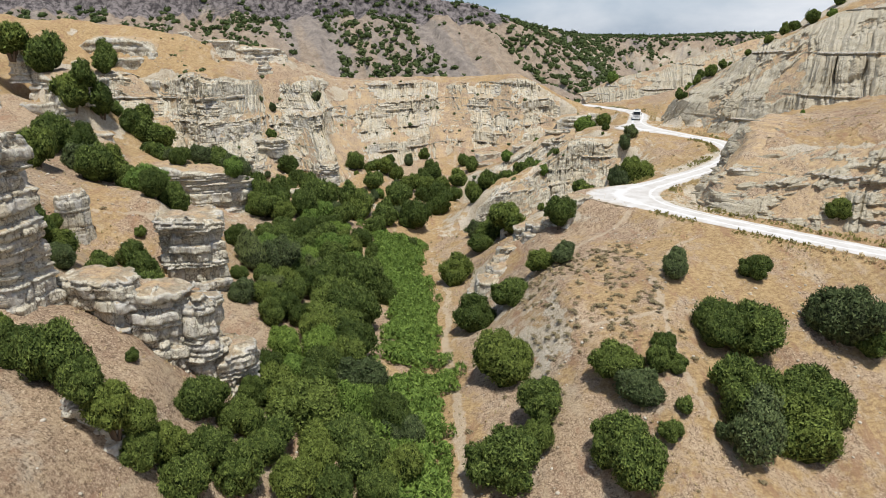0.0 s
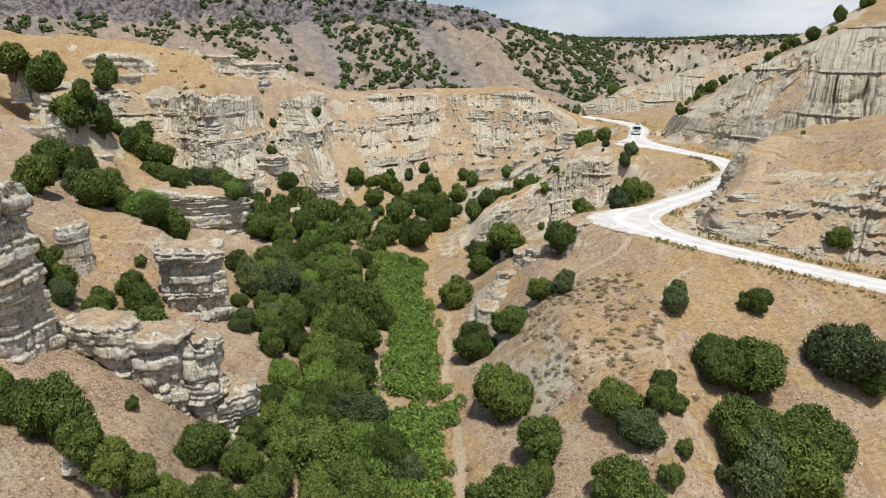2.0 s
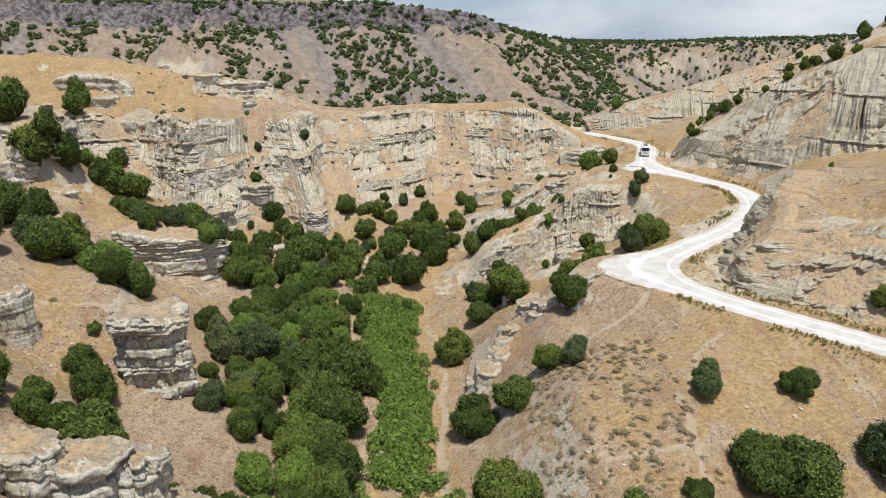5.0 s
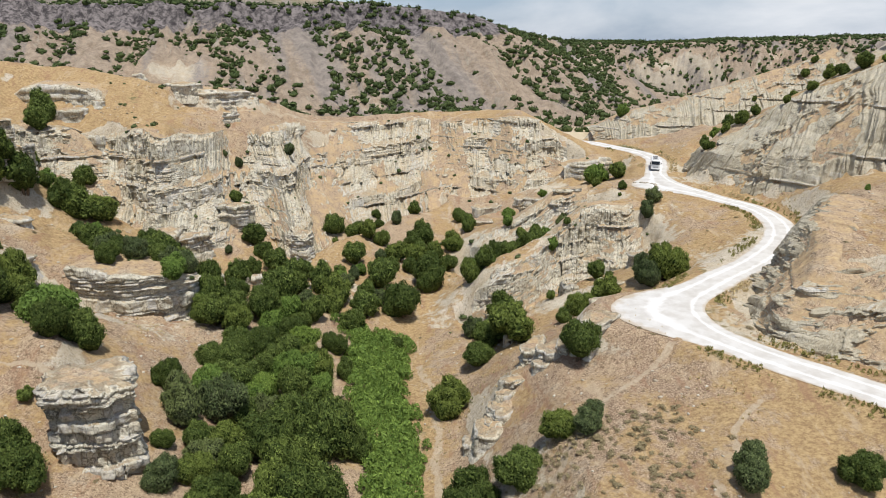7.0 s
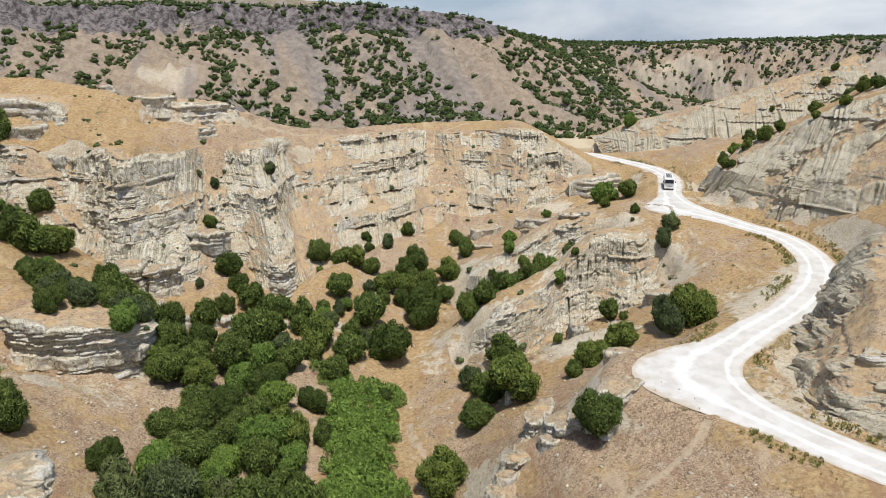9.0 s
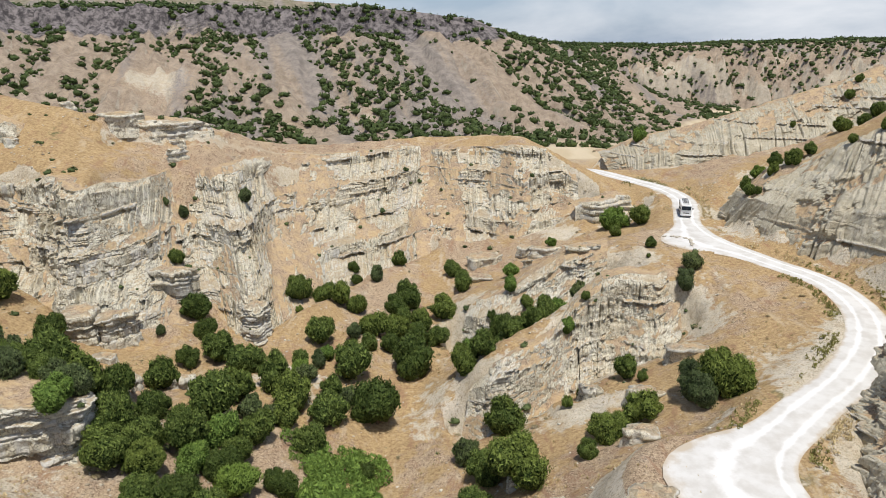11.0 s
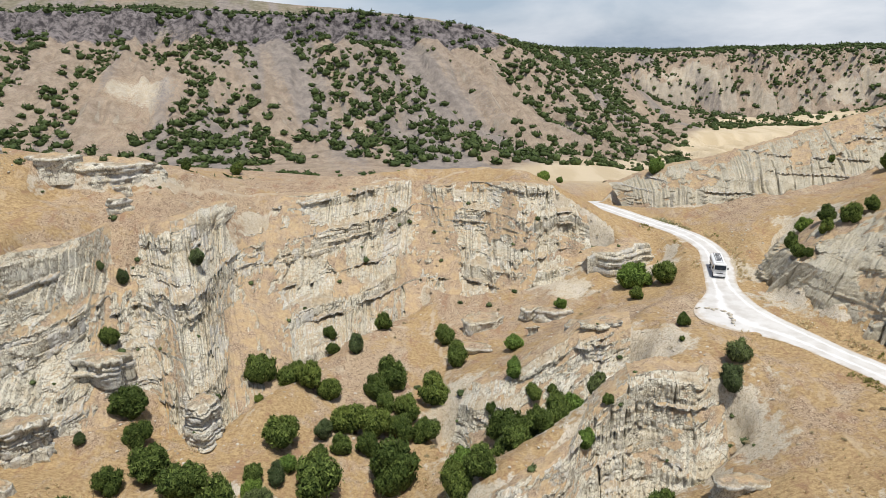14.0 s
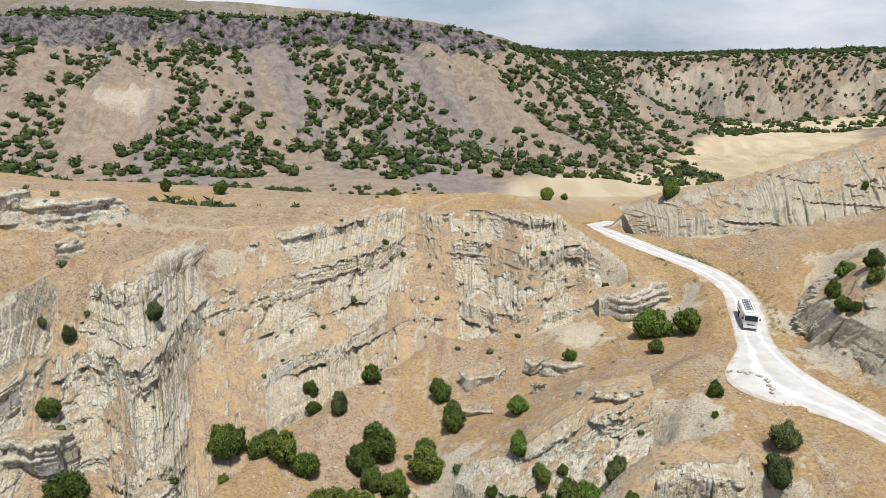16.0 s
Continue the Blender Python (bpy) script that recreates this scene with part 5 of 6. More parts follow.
def trunk_mesh(seed):
    r = random.Random(seed)
    bm = bmesh.new()
    for k in range(4):
        a = r.uniform(0, 6.28)
        foot, tip = Vector((0.06 * math.cos(a), 0.06 * math.sin(a), -0.25)), Vector((0.35 * math.cos(a), 0.35 * math.sin(a), r.uniform(0.5, 0.8)))
        m = Matrix.Translation((foot + tip) / 2) @ (tip - foot).to_track_quat("Z", "Y").to_matrix().to_4x4()
        bmesh.ops.create_cone(bm, segments=6, radius1=0.07, radius2=0.025, depth=(tip - foot).length, matrix=m)
    me = bpy.data.meshes.new("trunk")
    bm.to_mesh(me)
    bm.free()
    me.materials.append(MAT["bark"])
    return me


bpy.context.view_layer.update()
GRAPH = bpy.context.evaluated_depsgraph_get()


def surface(x, y):
    hit, place, *_ = scene.ray_cast(GRAPH, Vector((x, y, 200)), Vector((0, 0, -1)))
    return place.z if hit else height(x, y)


LABELS = {"leaf": "dense dark green rounded oak bush on the dry slope", "grey_leaf": "grey-green wild olive bush with loose foliage", "bright_leaf": "fresh light green bush among the rocks"}
KINDS = {"leaf": ("oak_bush", "bush"), "grey_leaf": ("olive_bush", "bush"), "bright_leaf": ("green_bush", "bush")}
BUSHES = {
    ("leaf", "near"): [(15.2, 44.1, 3), (14.3, 45.9, 2.3), (19.1, 45.9, 1.1), (31.1, 46.6, 3.5), (5.4, 47.5, 3.5), (21, 48, 1), (26.7, 49, 3.3), (8.5, 49.7, 2), (33.6, 49.8, 3.5), (30.7, 50.9, 2.9), (21.5, 52.6, 1.1), (9.5, 52.7, 2.5), (19.9, 53.1, 1.7), (16.3, 54, 2.5), (41.5, 55.3, 2.1), (21.2, 55.4, 1.3), (30.5, 57.1, 3.5), (27.1, 57.7, 2.9), (6.2, 61, 3.5), (34.5, 66, 1.6), (4, 75, 3.2), (8.7, 75.5, 2.5), (12.6, 77.4, 1.9), (51, 79.3, 1.6), (16.8, 89.1, 2.6), (1.4, 95, 3), (6.3, 103.6, 2.3), (11.1, 106, 3.1), (18.6, 107.5, 1.3), (8.5, 109.9, 2.7), (34.4, 111.6, 3.4), (21.9, 111.1, 2.3)],
    ("leaf", "middle"): [(25.5, 112.4, 2.2), (11.4, 119.5, 2.6), (19, 119.9, 0.8), (28.4, 120.7, 0.7), (21.6, 122.7, 0.8), (27.2, 123, 1.7), (6.2, 130.2, 2.3), (9.2, 130.6, 2.1), (24, 134.5, 0.8), (-32, 136.6, 1.8), (-0.5, 137.4, 3.5), (-15.6, 139.2, 2.5), (-84.5, 140, 2.3), (17.2, 140.6, 1.8), (-75.2, 141.3, 1.8), (13.3, 142, 2.7), (-66.1, 142.5, 1.9), (-7.6, 144.7, 2.3), (11.4, 144.8, 0.8), (-4.3, 145, 2.3), (17.1, 145.3, 1.2), (36.3, 145.5, 0.4), (19.7, 145.6, 0.7)],
    ("leaf", "far"): [(-74.9, 146, 2.5), (-20.3, 146.9, 0.7), (-39.7, 147.9, 1.3), (37.7, 149.3, 1), (-76.4, 149.8, 3), (88, 150.5, 2.5), (-11.1, 150.6, 1.9), (-21, 151.2, 2.4), (-13.9, 151.7, 2.1), (94, 152, 2.3), (3.8, 152.2, 2.3), (-4.8, 152.6, 2), (-17, 153.1, 2), (-2.5, 155.2, 2.6), (58.8, 158.3, 0.8), (67.9, 159.7, 1.7), (58.2, 159.9, 1.2), (65.1, 159.9, 2.2), (7.2, 160.8, 2), (62.3, 161.1, 1.8), (64.4, 164.4, 2), (59.4, 164.6, 1.3), (-13, 164.9, 1.1), (37.1, 167.2, 1.3), (-13.9, 168.1, 1.3), (5.4, 168.2, 1.9), (43, 171.1, 2.2), (-5.2, 171.4, 1.7), (36.2, 193.3, 1.1), (96.3, 197.6, 3.3), (102.4, 199.3, 2.2), (108.3, 203.4, 3.1)],
    ("leaf", "further"): [(89.6, 206.4, 1.2), (117.2, 207.8, 3.1), (106.1, 212.7, 2), (111.8, 218.6, 1.7), (-67.9, 250.3, 1.9), (-55.6, 258.1, 2.1), (-8.7, 285.2, 1.8), (23.9, 368.1, 1.4)],
    ("grey_leaf", "near"): [(26.4, 45.4, 3.5), (23.9, 46.2, 1), (17.2, 50.9, 2.4), (38.8, 57.4, 3.5), (25.7, 65.7, 2.1), (15.3, 76.2, 1.7), (31.7, 111.5, 2.6), (6.4, 113.3, 2), (-37.7, 134.3, 0.8), (38.8, 136.5, 1.7), (40.5, 139.5, 1.7), (24.4, 140.9, 1.6), (-43.4, 155.3, 0.7), (-41.1, 156.2, 1.2), (-30.9, 157.9, 1.3), (-8.9, 163.5, 1.9)],
    ("bright_leaf", "near"): [(64.3, 115.7, 0.8), (21.3, 132, 1.2), (83, 144.5, 1.7), (14.9, 148.6, 1.6), (16, 159.7, 1.7), (64, 169.8, 2.3), (25.1, 170.6, 1.1), (38.7, 172.7, 2.7), (58.1, 224.2, 2), (42.4, 295.4, 2.9), (48.6, 296.4, 1.3), (109.8, 333.1, 3.3), (159.7, 384.2, 3.5)],
    ("leaf", "valley mouth"): [(-21.1, 35.4, 1.6), (-22.5, 35.4, 1.6), (-19.9, 35.5, 1.3), (-17.4, 35.7, 1.8), (-20.5, 36.3, 1.4), (-19, 37.4, 1.7), (-28.1, 38, 1.7), (-25.8, 38.1, 2.2), (-29.8, 38.5, 1.4), (-17.2, 39.5, 1.9), (-15, 39.7, 2.1), (-11.6, 41, 1.9), (-8.3, 41.9, 2), (-5.3, 43.1, 1.8), (-23.7, 43.5, 0.6), (-19, 44, 1.9), (-14.3, 45.1, 2), (-10.7, 45.3, 2.3), (-16.7, 45.6, 1.8), (-4.1, 46.1, 2.1), (-7, 46.3, 2.4), (-27.5, 57, 2.2), (-35.5, 61, 2), (-33.3, 61, 1.6), (-17, 50.2, 1.5), (-22, 56, 1.4), (-18.5, 55.5, 1.4), (-20, 57, 1.6), (-18, 57.5, 1.8), (-5.7, 53.3, 2.4), (-15.4, 53.5, 2.2), (-12.5, 54.9, 2)],
    ("leaf", "valley middle"): [(-10.2, 62.1, 2.2), (-39.7, 62.7, 1.9), (-42, 63.9, 1.8), (-44.9, 70.2, 1.1), (-21, 71.2, 2.2), (-17.2, 72.2, 1.8), (-11.6, 74.7, 3), (-38.3, 77, 0.7), (-19.9, 78.5, 1.9), (-26.8, 78.6, 1.1), (-24.2, 81, 1.6), (-39.2, 83.7, 1.9), (-8.4, 84.2, 2), (-14.9, 84.3, 2.9), (-54.4, 84.3, 2.7), (-10.9, 84.9, 3.1), (-37.8, 86.9, 2.2), (-21.8, 87, 1.9), (-29.7, 87.5, 1.7), (-49.3, 88.8, 2.8), (-44.8, 90.8, 2), (-58.8, 95.7, 3), (-51.4, 97.6, 2.5), (-56.2, 97.7, 2.8), (-15.4, 99.7, 2.8), (-12.3, 101.5, 1.4), (-19.4, 101.6, 2.7), (-22.7, 102, 2.1)],
    ("leaf", "valley head"): [(-67.9, 119.3, 3.1), (-66.4, 121, 2.5), (-79.5, 122.5, 3.2), (-65.3, 123.5, 3.8), (-74.3, 124, 3.6), (-59.6, 127.1, 2.8), (-57.1, 130.1, 2.6), (-62, 127, 2.4), (-15.5, 75.5, 2.4), (-14.5, 79.5, 2.6), (-13, 90, 2.6), (-17.5, 94.5, 2.5), (-11.5, 69, 2.3), (-14.5, 67.5, 2.2)],
    ("leaf", "crest"): [(80.5, 146.9, 2.6), (72, 147.8, 1.5), (78.6, 150.1, 1.9), (77.8, 152.8, 2), (69.8, 152.3, 1.2), (-34.8, 70.2, 3), (-37.3, 72.6, 2.2)],
    ("grey_leaf", "valley"): [(-26.3, 83.6, 2.7), (-24, 86.2, 2.8), (-19, 89.1, 2.2), (-3.5, 52.4, 2)],
    ("bright_leaf", "valley"): [(-13.4, 63.1, 2.3), (-17.1, 63.3, 2), (-15.5, 58.5, 1.8), (-8.9, 52.9, 2.3)],
    ("leaf", "valley end"): [(-28.8, 108.7, 2.2), (-32.2, 109.3, 2.7), (-25, 110.1, 2.4), (-29.8, 113.5, 2.1), (-18.7, 114.8, 2.1), (-37.8, 115.1, 2.7), (-41, 115.1, 2.7), (-34.8, 115.5, 2.4), (-24.4, 116.1, 3.1), (-16.8, 119.3, 2.2), (-32, 121.3, 2.2), (-11.5, 121.9, 2.7), (-23.4, 122, 2.5), (-15.9, 123.7, 3.0), (-5.7, 124.9, 3.1), (-48.3, 126.2, 2.2), (-20, 126.6, 2.6), (-31.3, 128.7, 1.7), (-24.2, 129.8, 2.3), (-28.1, 131.3, 2.4), (-10.1, 132.4, 3.0), (-34.3, 140.6, 2.3), (-44.1, 106, 1.7), (-38.5, 110, 1.9), (-20, 111.6, 1.7), (-12.9, 116, 2.2), (-5.7, 113.8, 1.1), (-14.5, 108, 1.7)],
}
TRUNK = trunk_mesh(4)
GRAIN = {"fine": (6200, 0.038), "middle": (3600, 0.043), "coarse": (1700, 0.058)}
MODELS = {}
for key in LABELS:
    for grain, (leaves, leaf) in GRAIN.items():
        MODELS[key, grain] = []
        for seed in range(4 if key == "leaf" else 2):
            ob = new(KINDS[key][0])
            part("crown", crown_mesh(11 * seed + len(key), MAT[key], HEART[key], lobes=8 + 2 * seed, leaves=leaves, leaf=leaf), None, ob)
            part("trunk", TRUNK, None, ob)
            MODELS[key, grain].append(tagged(ob, LABELS[key], KINDS[key][1], group="bushes of the valley"))
    small = new(KINDS[key][0])
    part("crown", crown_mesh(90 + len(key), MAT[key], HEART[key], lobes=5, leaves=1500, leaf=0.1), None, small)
    part("trunk", TRUNK, None, small)
    MODELS[key, "small"] = [tagged(small, "small " + LABELS[key], KINDS[key][1], group="bushes of the valley")]

pick = random.Random(12)
# bushes that close up into belts
BELTS = [([(-10, 43), (-12, 54), (-13, 66), (-14, 78), (-16, 90), (-19, 102), (-23, 112)], 3.6, 26), ([(-20, 72), (-24, 82), (-22, 92), (-24, 102)], 4.0, 12), ([(-67, 132), (-58, 127), (-50, 117), (-42, 110), (-34, 107), (-27, 105)], 2.0, 13),
         ([(-42, 61), (-37, 62), (-31, 59)], 1.6, 4), ([(-57, 97), (-49, 92), (-42, 89), (-37, 88)], 1.5, 6), ([(-16, 130), (-8, 138), (-2, 146), (2, 154)], 4.0, 3), ([(-20, 118), (-14, 124), (-6, 128)], 3.0, 3), ([(8, 134), (14, 137), (20, 139)], 1.6, 6)]
taken = [(x, y, r) for spots in BUSHES.values() for x, y, r in spots]
belt = []
for line, half, count in BELTS:
    for _ in range(count * 12):
        k = pick.uniform(0, len(line) - 1.001)
        a, b = line[int(k)], line[int(k) + 1]
        x, y, r = a[0] + (b[0] - a[0]) * (k % 1) + pick.uniform(-half, half), a[1] + (b[1] - a[1]) * (k % 1) + pick.uniform(-half, half), pick.uniform(2.0, 3.5) if a[1] < 116 else pick.uniform(1.2, 2.2)
        if all(math.hypot(x - p, y - q) > 0.58 * (r + s) for p, q, s in taken):
            taken.append((x, y, r))
            belt.append((pick.choices(("leaf", "grey_leaf", "bright_leaf"), (0.62, 0.2, 0.18))[0], x, y, r, surface(x, y)))
SPOTS = [(*spot, 1.0) for spot in belt] + [(key, x, y, r, surface(x, y), 0.0 if stretch_of.startswith("valley") else 1.0) for (key, stretch_of), spots in BUSHES.items() for x, y, r in spots]
for key, x, y, r, z, spread in SPOTS:
    source = pick.choice(MODELS[key, "small" if r < 1.1 else "fine" if y < 72 else "middle" if y < 112 else "coarse"])
    ob = copy_thing(source, pose(x, y, z - 0.14 * r, 0, 0, pick.uniform(0, 360)))
    r *= 1.22 if not spread else 0.8 if x > 60 else 1.16
    tall = pick.uniform(1.0, 1.25) if spread and y < 112 else pick.uniform(1.2, 1.5)
    ob.scale = (r * pick.uniform(0.85, 1.12), r * pick.uniform(0.85, 1.12), r * tall)
for models in MODELS.values():
    for ob in models:
        for o in (*ob.children, ob):
            bpy.data.objects.remove(o)


def tuft(seed, leaves, leaf, flat=0.8):
    c, p, d = crown_points(seed, 4, leaves)
    v, f = leaf_quads(p, d, leaf, seed)
    return v * (1, 1, flat), f


def scrub(seed, leaves, leaf):
    """A low rounded shrub: a dark lumpy heart under loose leaves."""
    v, f = tuft(seed, leaves, leaf, 0.85)
    bm = bmesh.new()
    r = np.random.RandomState(seed + 9)
    bmesh.ops.create_icosphere(bm, subdivisions=1, radius=0.78)
    core = np.array([p.co[:] for p in bm.verts]) * r.uniform(0.75, 1.15, (len(bm.verts), 1)) * (1, 1, 0.7) + (0, 0, 0.35)
    g = np.array([[p.index for p in face.verts] for face in bm.faces])
    bm.free()
    return np.vstack([v, core]), np.vstack([f, g + len(v)])


def strew(name, places, templates, material, label, category):
    """Very many alike small plants or stones in one mesh."""
    vs, fs, base_n = [], [], 0
    r = np.random.RandomState(len(name))
    for x, y, z, s in places:
        v, f = templates[r.randint(len(templates))]
        a = r.uniform(0, 2 * math.pi)
        turn = np.array([[math.cos(a), -math.sin(a), 0], [math.sin(a), math.cos(a), 0], [0, 0, 1]])
        vs.append((v * s * r.uniform(0.85, 1.15, 3)) @ turn.T + (x, y, z))
        fs.append(f + base_n)
        base_n += len(v)
    me = mesh_from(name, np.vstack(vs), np.vstack(fs), material, shade=False)
    return tagged(new(name, me), label, category, kind="stuff")


def scatter(count, box, keep, seed):
    r = np.random.RandomState(seed)
    x, y = r.uniform(box[0], box[1], count), r.uniform(box[2], box[3], count)
    ok = r.uniform(size=count) < keep(x, y)
    x, y = x[ok], y[ok]
    return x, y, ground_height(x, y), r.uniform(0.7, 1.4, len(x))


# shrubs of the far hill
def hill_growth(x, y):
    toe_y = np.interp(x, [-500, -250, -50, 60, 112, 136, 152, 178], [330, 350, 362, 366, 352, 372, 430, 520])
    rim_y = np.interp(x, [-600, -350, -200, -30, 29, 60, 100, 165], [512, 552, 568, 580, 596, 625, 685, 790])
    v = (y - toe_y) / (rim_y - toe_y)
    streak = fbm(x + (0.3 + 0.35 * smooth(-120, 20, x)) * (y - 450), 0.12 * y, 26, 3, 81)
    fine = fbm(x, y, 9, 3, 83)
    thick = 0.16 + 2.5 * streak + 0.6 * fine
    thick = thick + 0.55 * np.exp(-((x + 48) / 42) ** 2) * smooth(0.0, 0.2, v) + 0.6 * smooth(30, 80, x) - 0.5 * smooth(0.72, 0.95, v) * (x < 20)
    thick = thick + 0.5 * (1 - smooth(0.1, 0.3, v)) * (x < -70) - 2.2 * np.exp(-(((x + 172) / 34) ** 2 + ((y - 445) / 42) ** 2))
    return np.clip(thick, 0, 1) * (v > -0.02) * (v < 1.02) * 0.85


shrubs = [scrub(s, 22, 0.34) for s in (1, 2, 3, 4)]
specks = [scrub(s, 7, 0.5) for s in (5, 6, 7)]
x, y, z, s = scatter(13000, (-330, 190, 340, 800), hill_growth, 5)
strew("hill_shrubs", zip(x, y, z - 0.3, 2.1 * s ** 1.9), shrubs, MAT["shrub"], "dark green oak scrub scattered over the far hillside", "shrubs")
x, y, z, s = scatter(4000, (-420, 40, 572, 800), lambda x, y: np.clip(0.9 + 1.2 * fbm(x, y, 30, 3, 91), 0, 1), 6)
strew("plateau_trees", zip(x, y, z - 0.3, 2.2 * s ** 1.5), specks, MAT["shrub"], "low green trees and scrub on the plateau", "trees")
x, y, z, s = scatter(9000, (120, 800, 640, 1150), lambda x, y: np.clip(0.12 + 0.9 * fbm(x, y, 40, 4, 95) + 1.0 * smooth(0.8, 0.93, 1 - np.abs(fbm(x, y * 0.35, 48, 5, 23, 0.6))) + 1.3 * smooth(905, 925, y) + 0.55 * smooth(840, 890, y + 0.12 * (x - 300)), 0, 1), 7)
strew("distant_scrub", zip(x, y, z - 0.3, 2.8 * s ** 1.4), specks, MAT["shrub"], "distant dark green scrub on the far plateau and its gullies", "shrubs")
x, y, z, s = scatter(900, (-140, 10, 205, 345), lambda x, y: np.clip(-0.1 + 1.2 * fbm(x, y, 25, 3, 97) + 0.5 * smooth(260, 320, y), 0, 1), 8)
strew("meadow_shrubs", zip(x, y, z - 0.2, 1.3 * s ** 1.5), shrubs, MAT["shrub"], "low green shrubs behind the rim of the cliffs", "shrubs")


# the light green thicket along the stream
def thicket(x, y):
    d, _, _ = near_line(LAND["stream"], x, y)
    left = smooth(-1.5, 1.5, np.interp(y, [45, 62, 78, 98, 116], [1.5, 0, -0.5, -4, -5]) + 0.2 + 4.0 * fbm(x, y, 8, 4, 34) - x)
    return left * (1 - smooth(5.0, 9.0, d + 4.5 * fbm(x, y, 9, 3, 33))) * smooth(36, 42, y) * (1 - smooth(112, 119, y)) * (1 - 0.95 * np.exp(-((y - 66 - 0.3 * x) / 1.6) ** 2))


herbs = [tuft(s, 150, 0.15, 1.15) for s in (11, 12, 13)]
x, y, z, s = scatter(4000, (-18, 2, 36, 120), thicket, 9)
strew("thicket", zip(x, y, z - 0.15, 0.95 * s ** 1.3), herbs, MAT["bright_leaf"], "light green thicket of brambles and reeds along the dry stream", "thicket")


# dry tussocks, low grey scrub and stones
def tussock(seed):
    r = np.random.RandomState(seed)
    v, f = [], []
    for k in range(9):
        a, q, h = r.uniform(0, 6.28), r.uniform(0.1, 0.5), r.uniform(0.5, 1.0)
        c, s_ = math.cos(a), math.sin(a)
        n = len(v)
        v += [(0.2 * c - 0.12 * s_, 0.2 * s_ + 0.12 * c, -0.1), (0.2 * c + 0.12 * s_, 0.2 * s_ - 0.12 * c, -0.1), (q * c * 1.6 + 0.05 * s_, q * s_ * 1.6 - 0.05 * c, h), (q * c * 1.6 - 0.05 * s_, q * s_ * 1.6 + 0.05 * c, h)]
        f.append((n, n + 1, n + 2, n + 3))
    return np.array(v), np.array(f)


def stone(seed):
    bm = bmesh.new()
    bmesh.ops.create_icosphere(bm, subdivisions=1, radius=1)
    r = np.random.RandomState(seed)
    v = np.array([p.co[:] for p in bm.verts])
    q = v * np.round(1 + r.uniform(-0.35, 0.25, (len(v), 1)), 1) * (1.2, 0.9, 0.55)
    f = np.array([[p.index for p in face.verts] for face in bm.faces])
    bm.free()
    return q, f


def open_slope(x, y):
    d, _, _ = near_line(ROADLINE, x, y)
    return smooth(3.2, 5.0, d) * np.clip(-0.1 + 2.4 * fbm(x, y, 7, 4, 61), 0, 1)


dry = [tussock(s) for s in (1, 2, 3, 4)]
x, y, z, s = scatter(22000, (-70, 66, 26, 150), lambda x, y: open_slope(x, y) * (np.abs(x) < 16 + 0.62 * y), 10)
strew("dry_grass", zip(x, y, z, 0.22 * s ** 1.6), dry, MAT["straw"], "tufts of dry straw-coloured grass on the slopes", "grass")
low = [tuft(s, 90, 0.2, 0.42) for s in (21, 22, 23)]
x, y, z, s = scatter(1500, (-60, 60, 28, 200), lambda x, y: 0.75 * np.clip(0.1 + 1.6 * fbm(x, y, 9, 3, 63), 0, 1) * smooth(3.5, 6, near_line(ROADLINE, x, y)[0]), 11)
patch = scatter(650, (10, 24, 54, 78), lambda x, y: np.clip(0.6 + fbm(x, y, 5, 2, 64), 0, 1), 12)
x, y, z, s = [np.r_[a, b] for a, b in zip((x, y, z, s), patch)]
strew("low_scrub", zip(x, y, z - 0.04, 0.36 * s ** 1.6), low, MAT["dry_leaf"], "low grey-brown thorny scrub between the bushes", "scrub")
x, y, s = [np.array(v) for v in zip(*[(pick.uniform(-80, 40), pick.uniform(98, 205), pick.uniform(0.5, 1.3)) for _ in range(330)])]
near = (cliff_band(x, y) < 11) & (near_line(ROADLINE, x, y)[0] > 6) & (value(x / 7, y / 7, 66) > 0.5)
x, y, s = x[near], y[near], s[near]
z = np.array([surface(p, q) for p, q in zip(x, y)])
strew("ledge_shrubs", zip(x, y, z - 0.1, 0.62 * s ** 1.6), [scrub(v, 40, 0.26) for v in (31, 32, 33)], MAT["grey_leaf"], "small grey-green shrubs on the ledges of the cliffs", "shrubs")
stones = [stone(s) for s in (1, 2, 3, 4, 5)]
x, y, z, s = scatter(17000, (-70, 66, 26, 200), lambda x, y: np.clip(0.15 + 1.3 * fbm(x, y, 8, 3, 67) + 0.3 * (1 - smooth(3.0, 12.0, cliff_band(x, y))), 0, 1) * smooth(2.9, 4.5, near_line(ROADLINE, x, y)[0]), 13)
strew("loose_stones", zip(x, y, z, 0.1 * s ** 3.0), stones, MAT["stone"], "loose pale stones and broken rock on the slopes", "stones")


# weeds along the verges of the road
r = np.random.RandomState(23)
line = curve(ROAD, 0.5)
line = line[(line[:, 1] < 200) & (line[:, 1] > 45)]
t = np.gradient(line[:, :2], axis=0)
t /= np.linalg.norm(t, axis=1)[:, None]
at = r.randint(len(line), size=2600)
off = r.choice([-1, 1], len(at)) * (3.0 + 1.6 * r.rand(len(at)) ** 1.5)
x, y = line[at, 0] + t[at, 1] * off, line[at, 1] - t[at, 0] * off
ok = (value(x / 6, y / 6, 87) > 0.42) & (road_gap(x, y)[0] > 2.9) & (np.hypot(x - 27, y - 93) > 8.5) & (np.hypot(x - 45, y - 153) > 9)
x, y, s = x[ok], y[ok], r.uniform(0.5, 1.3, ok.sum())
z = ground_height(x, y)
weeds = [(v * (0.7, 0.7, 1.1), f) for v, f in (tuft(p, 26, 0.34, 1.0) for p in (41, 42, 43))]
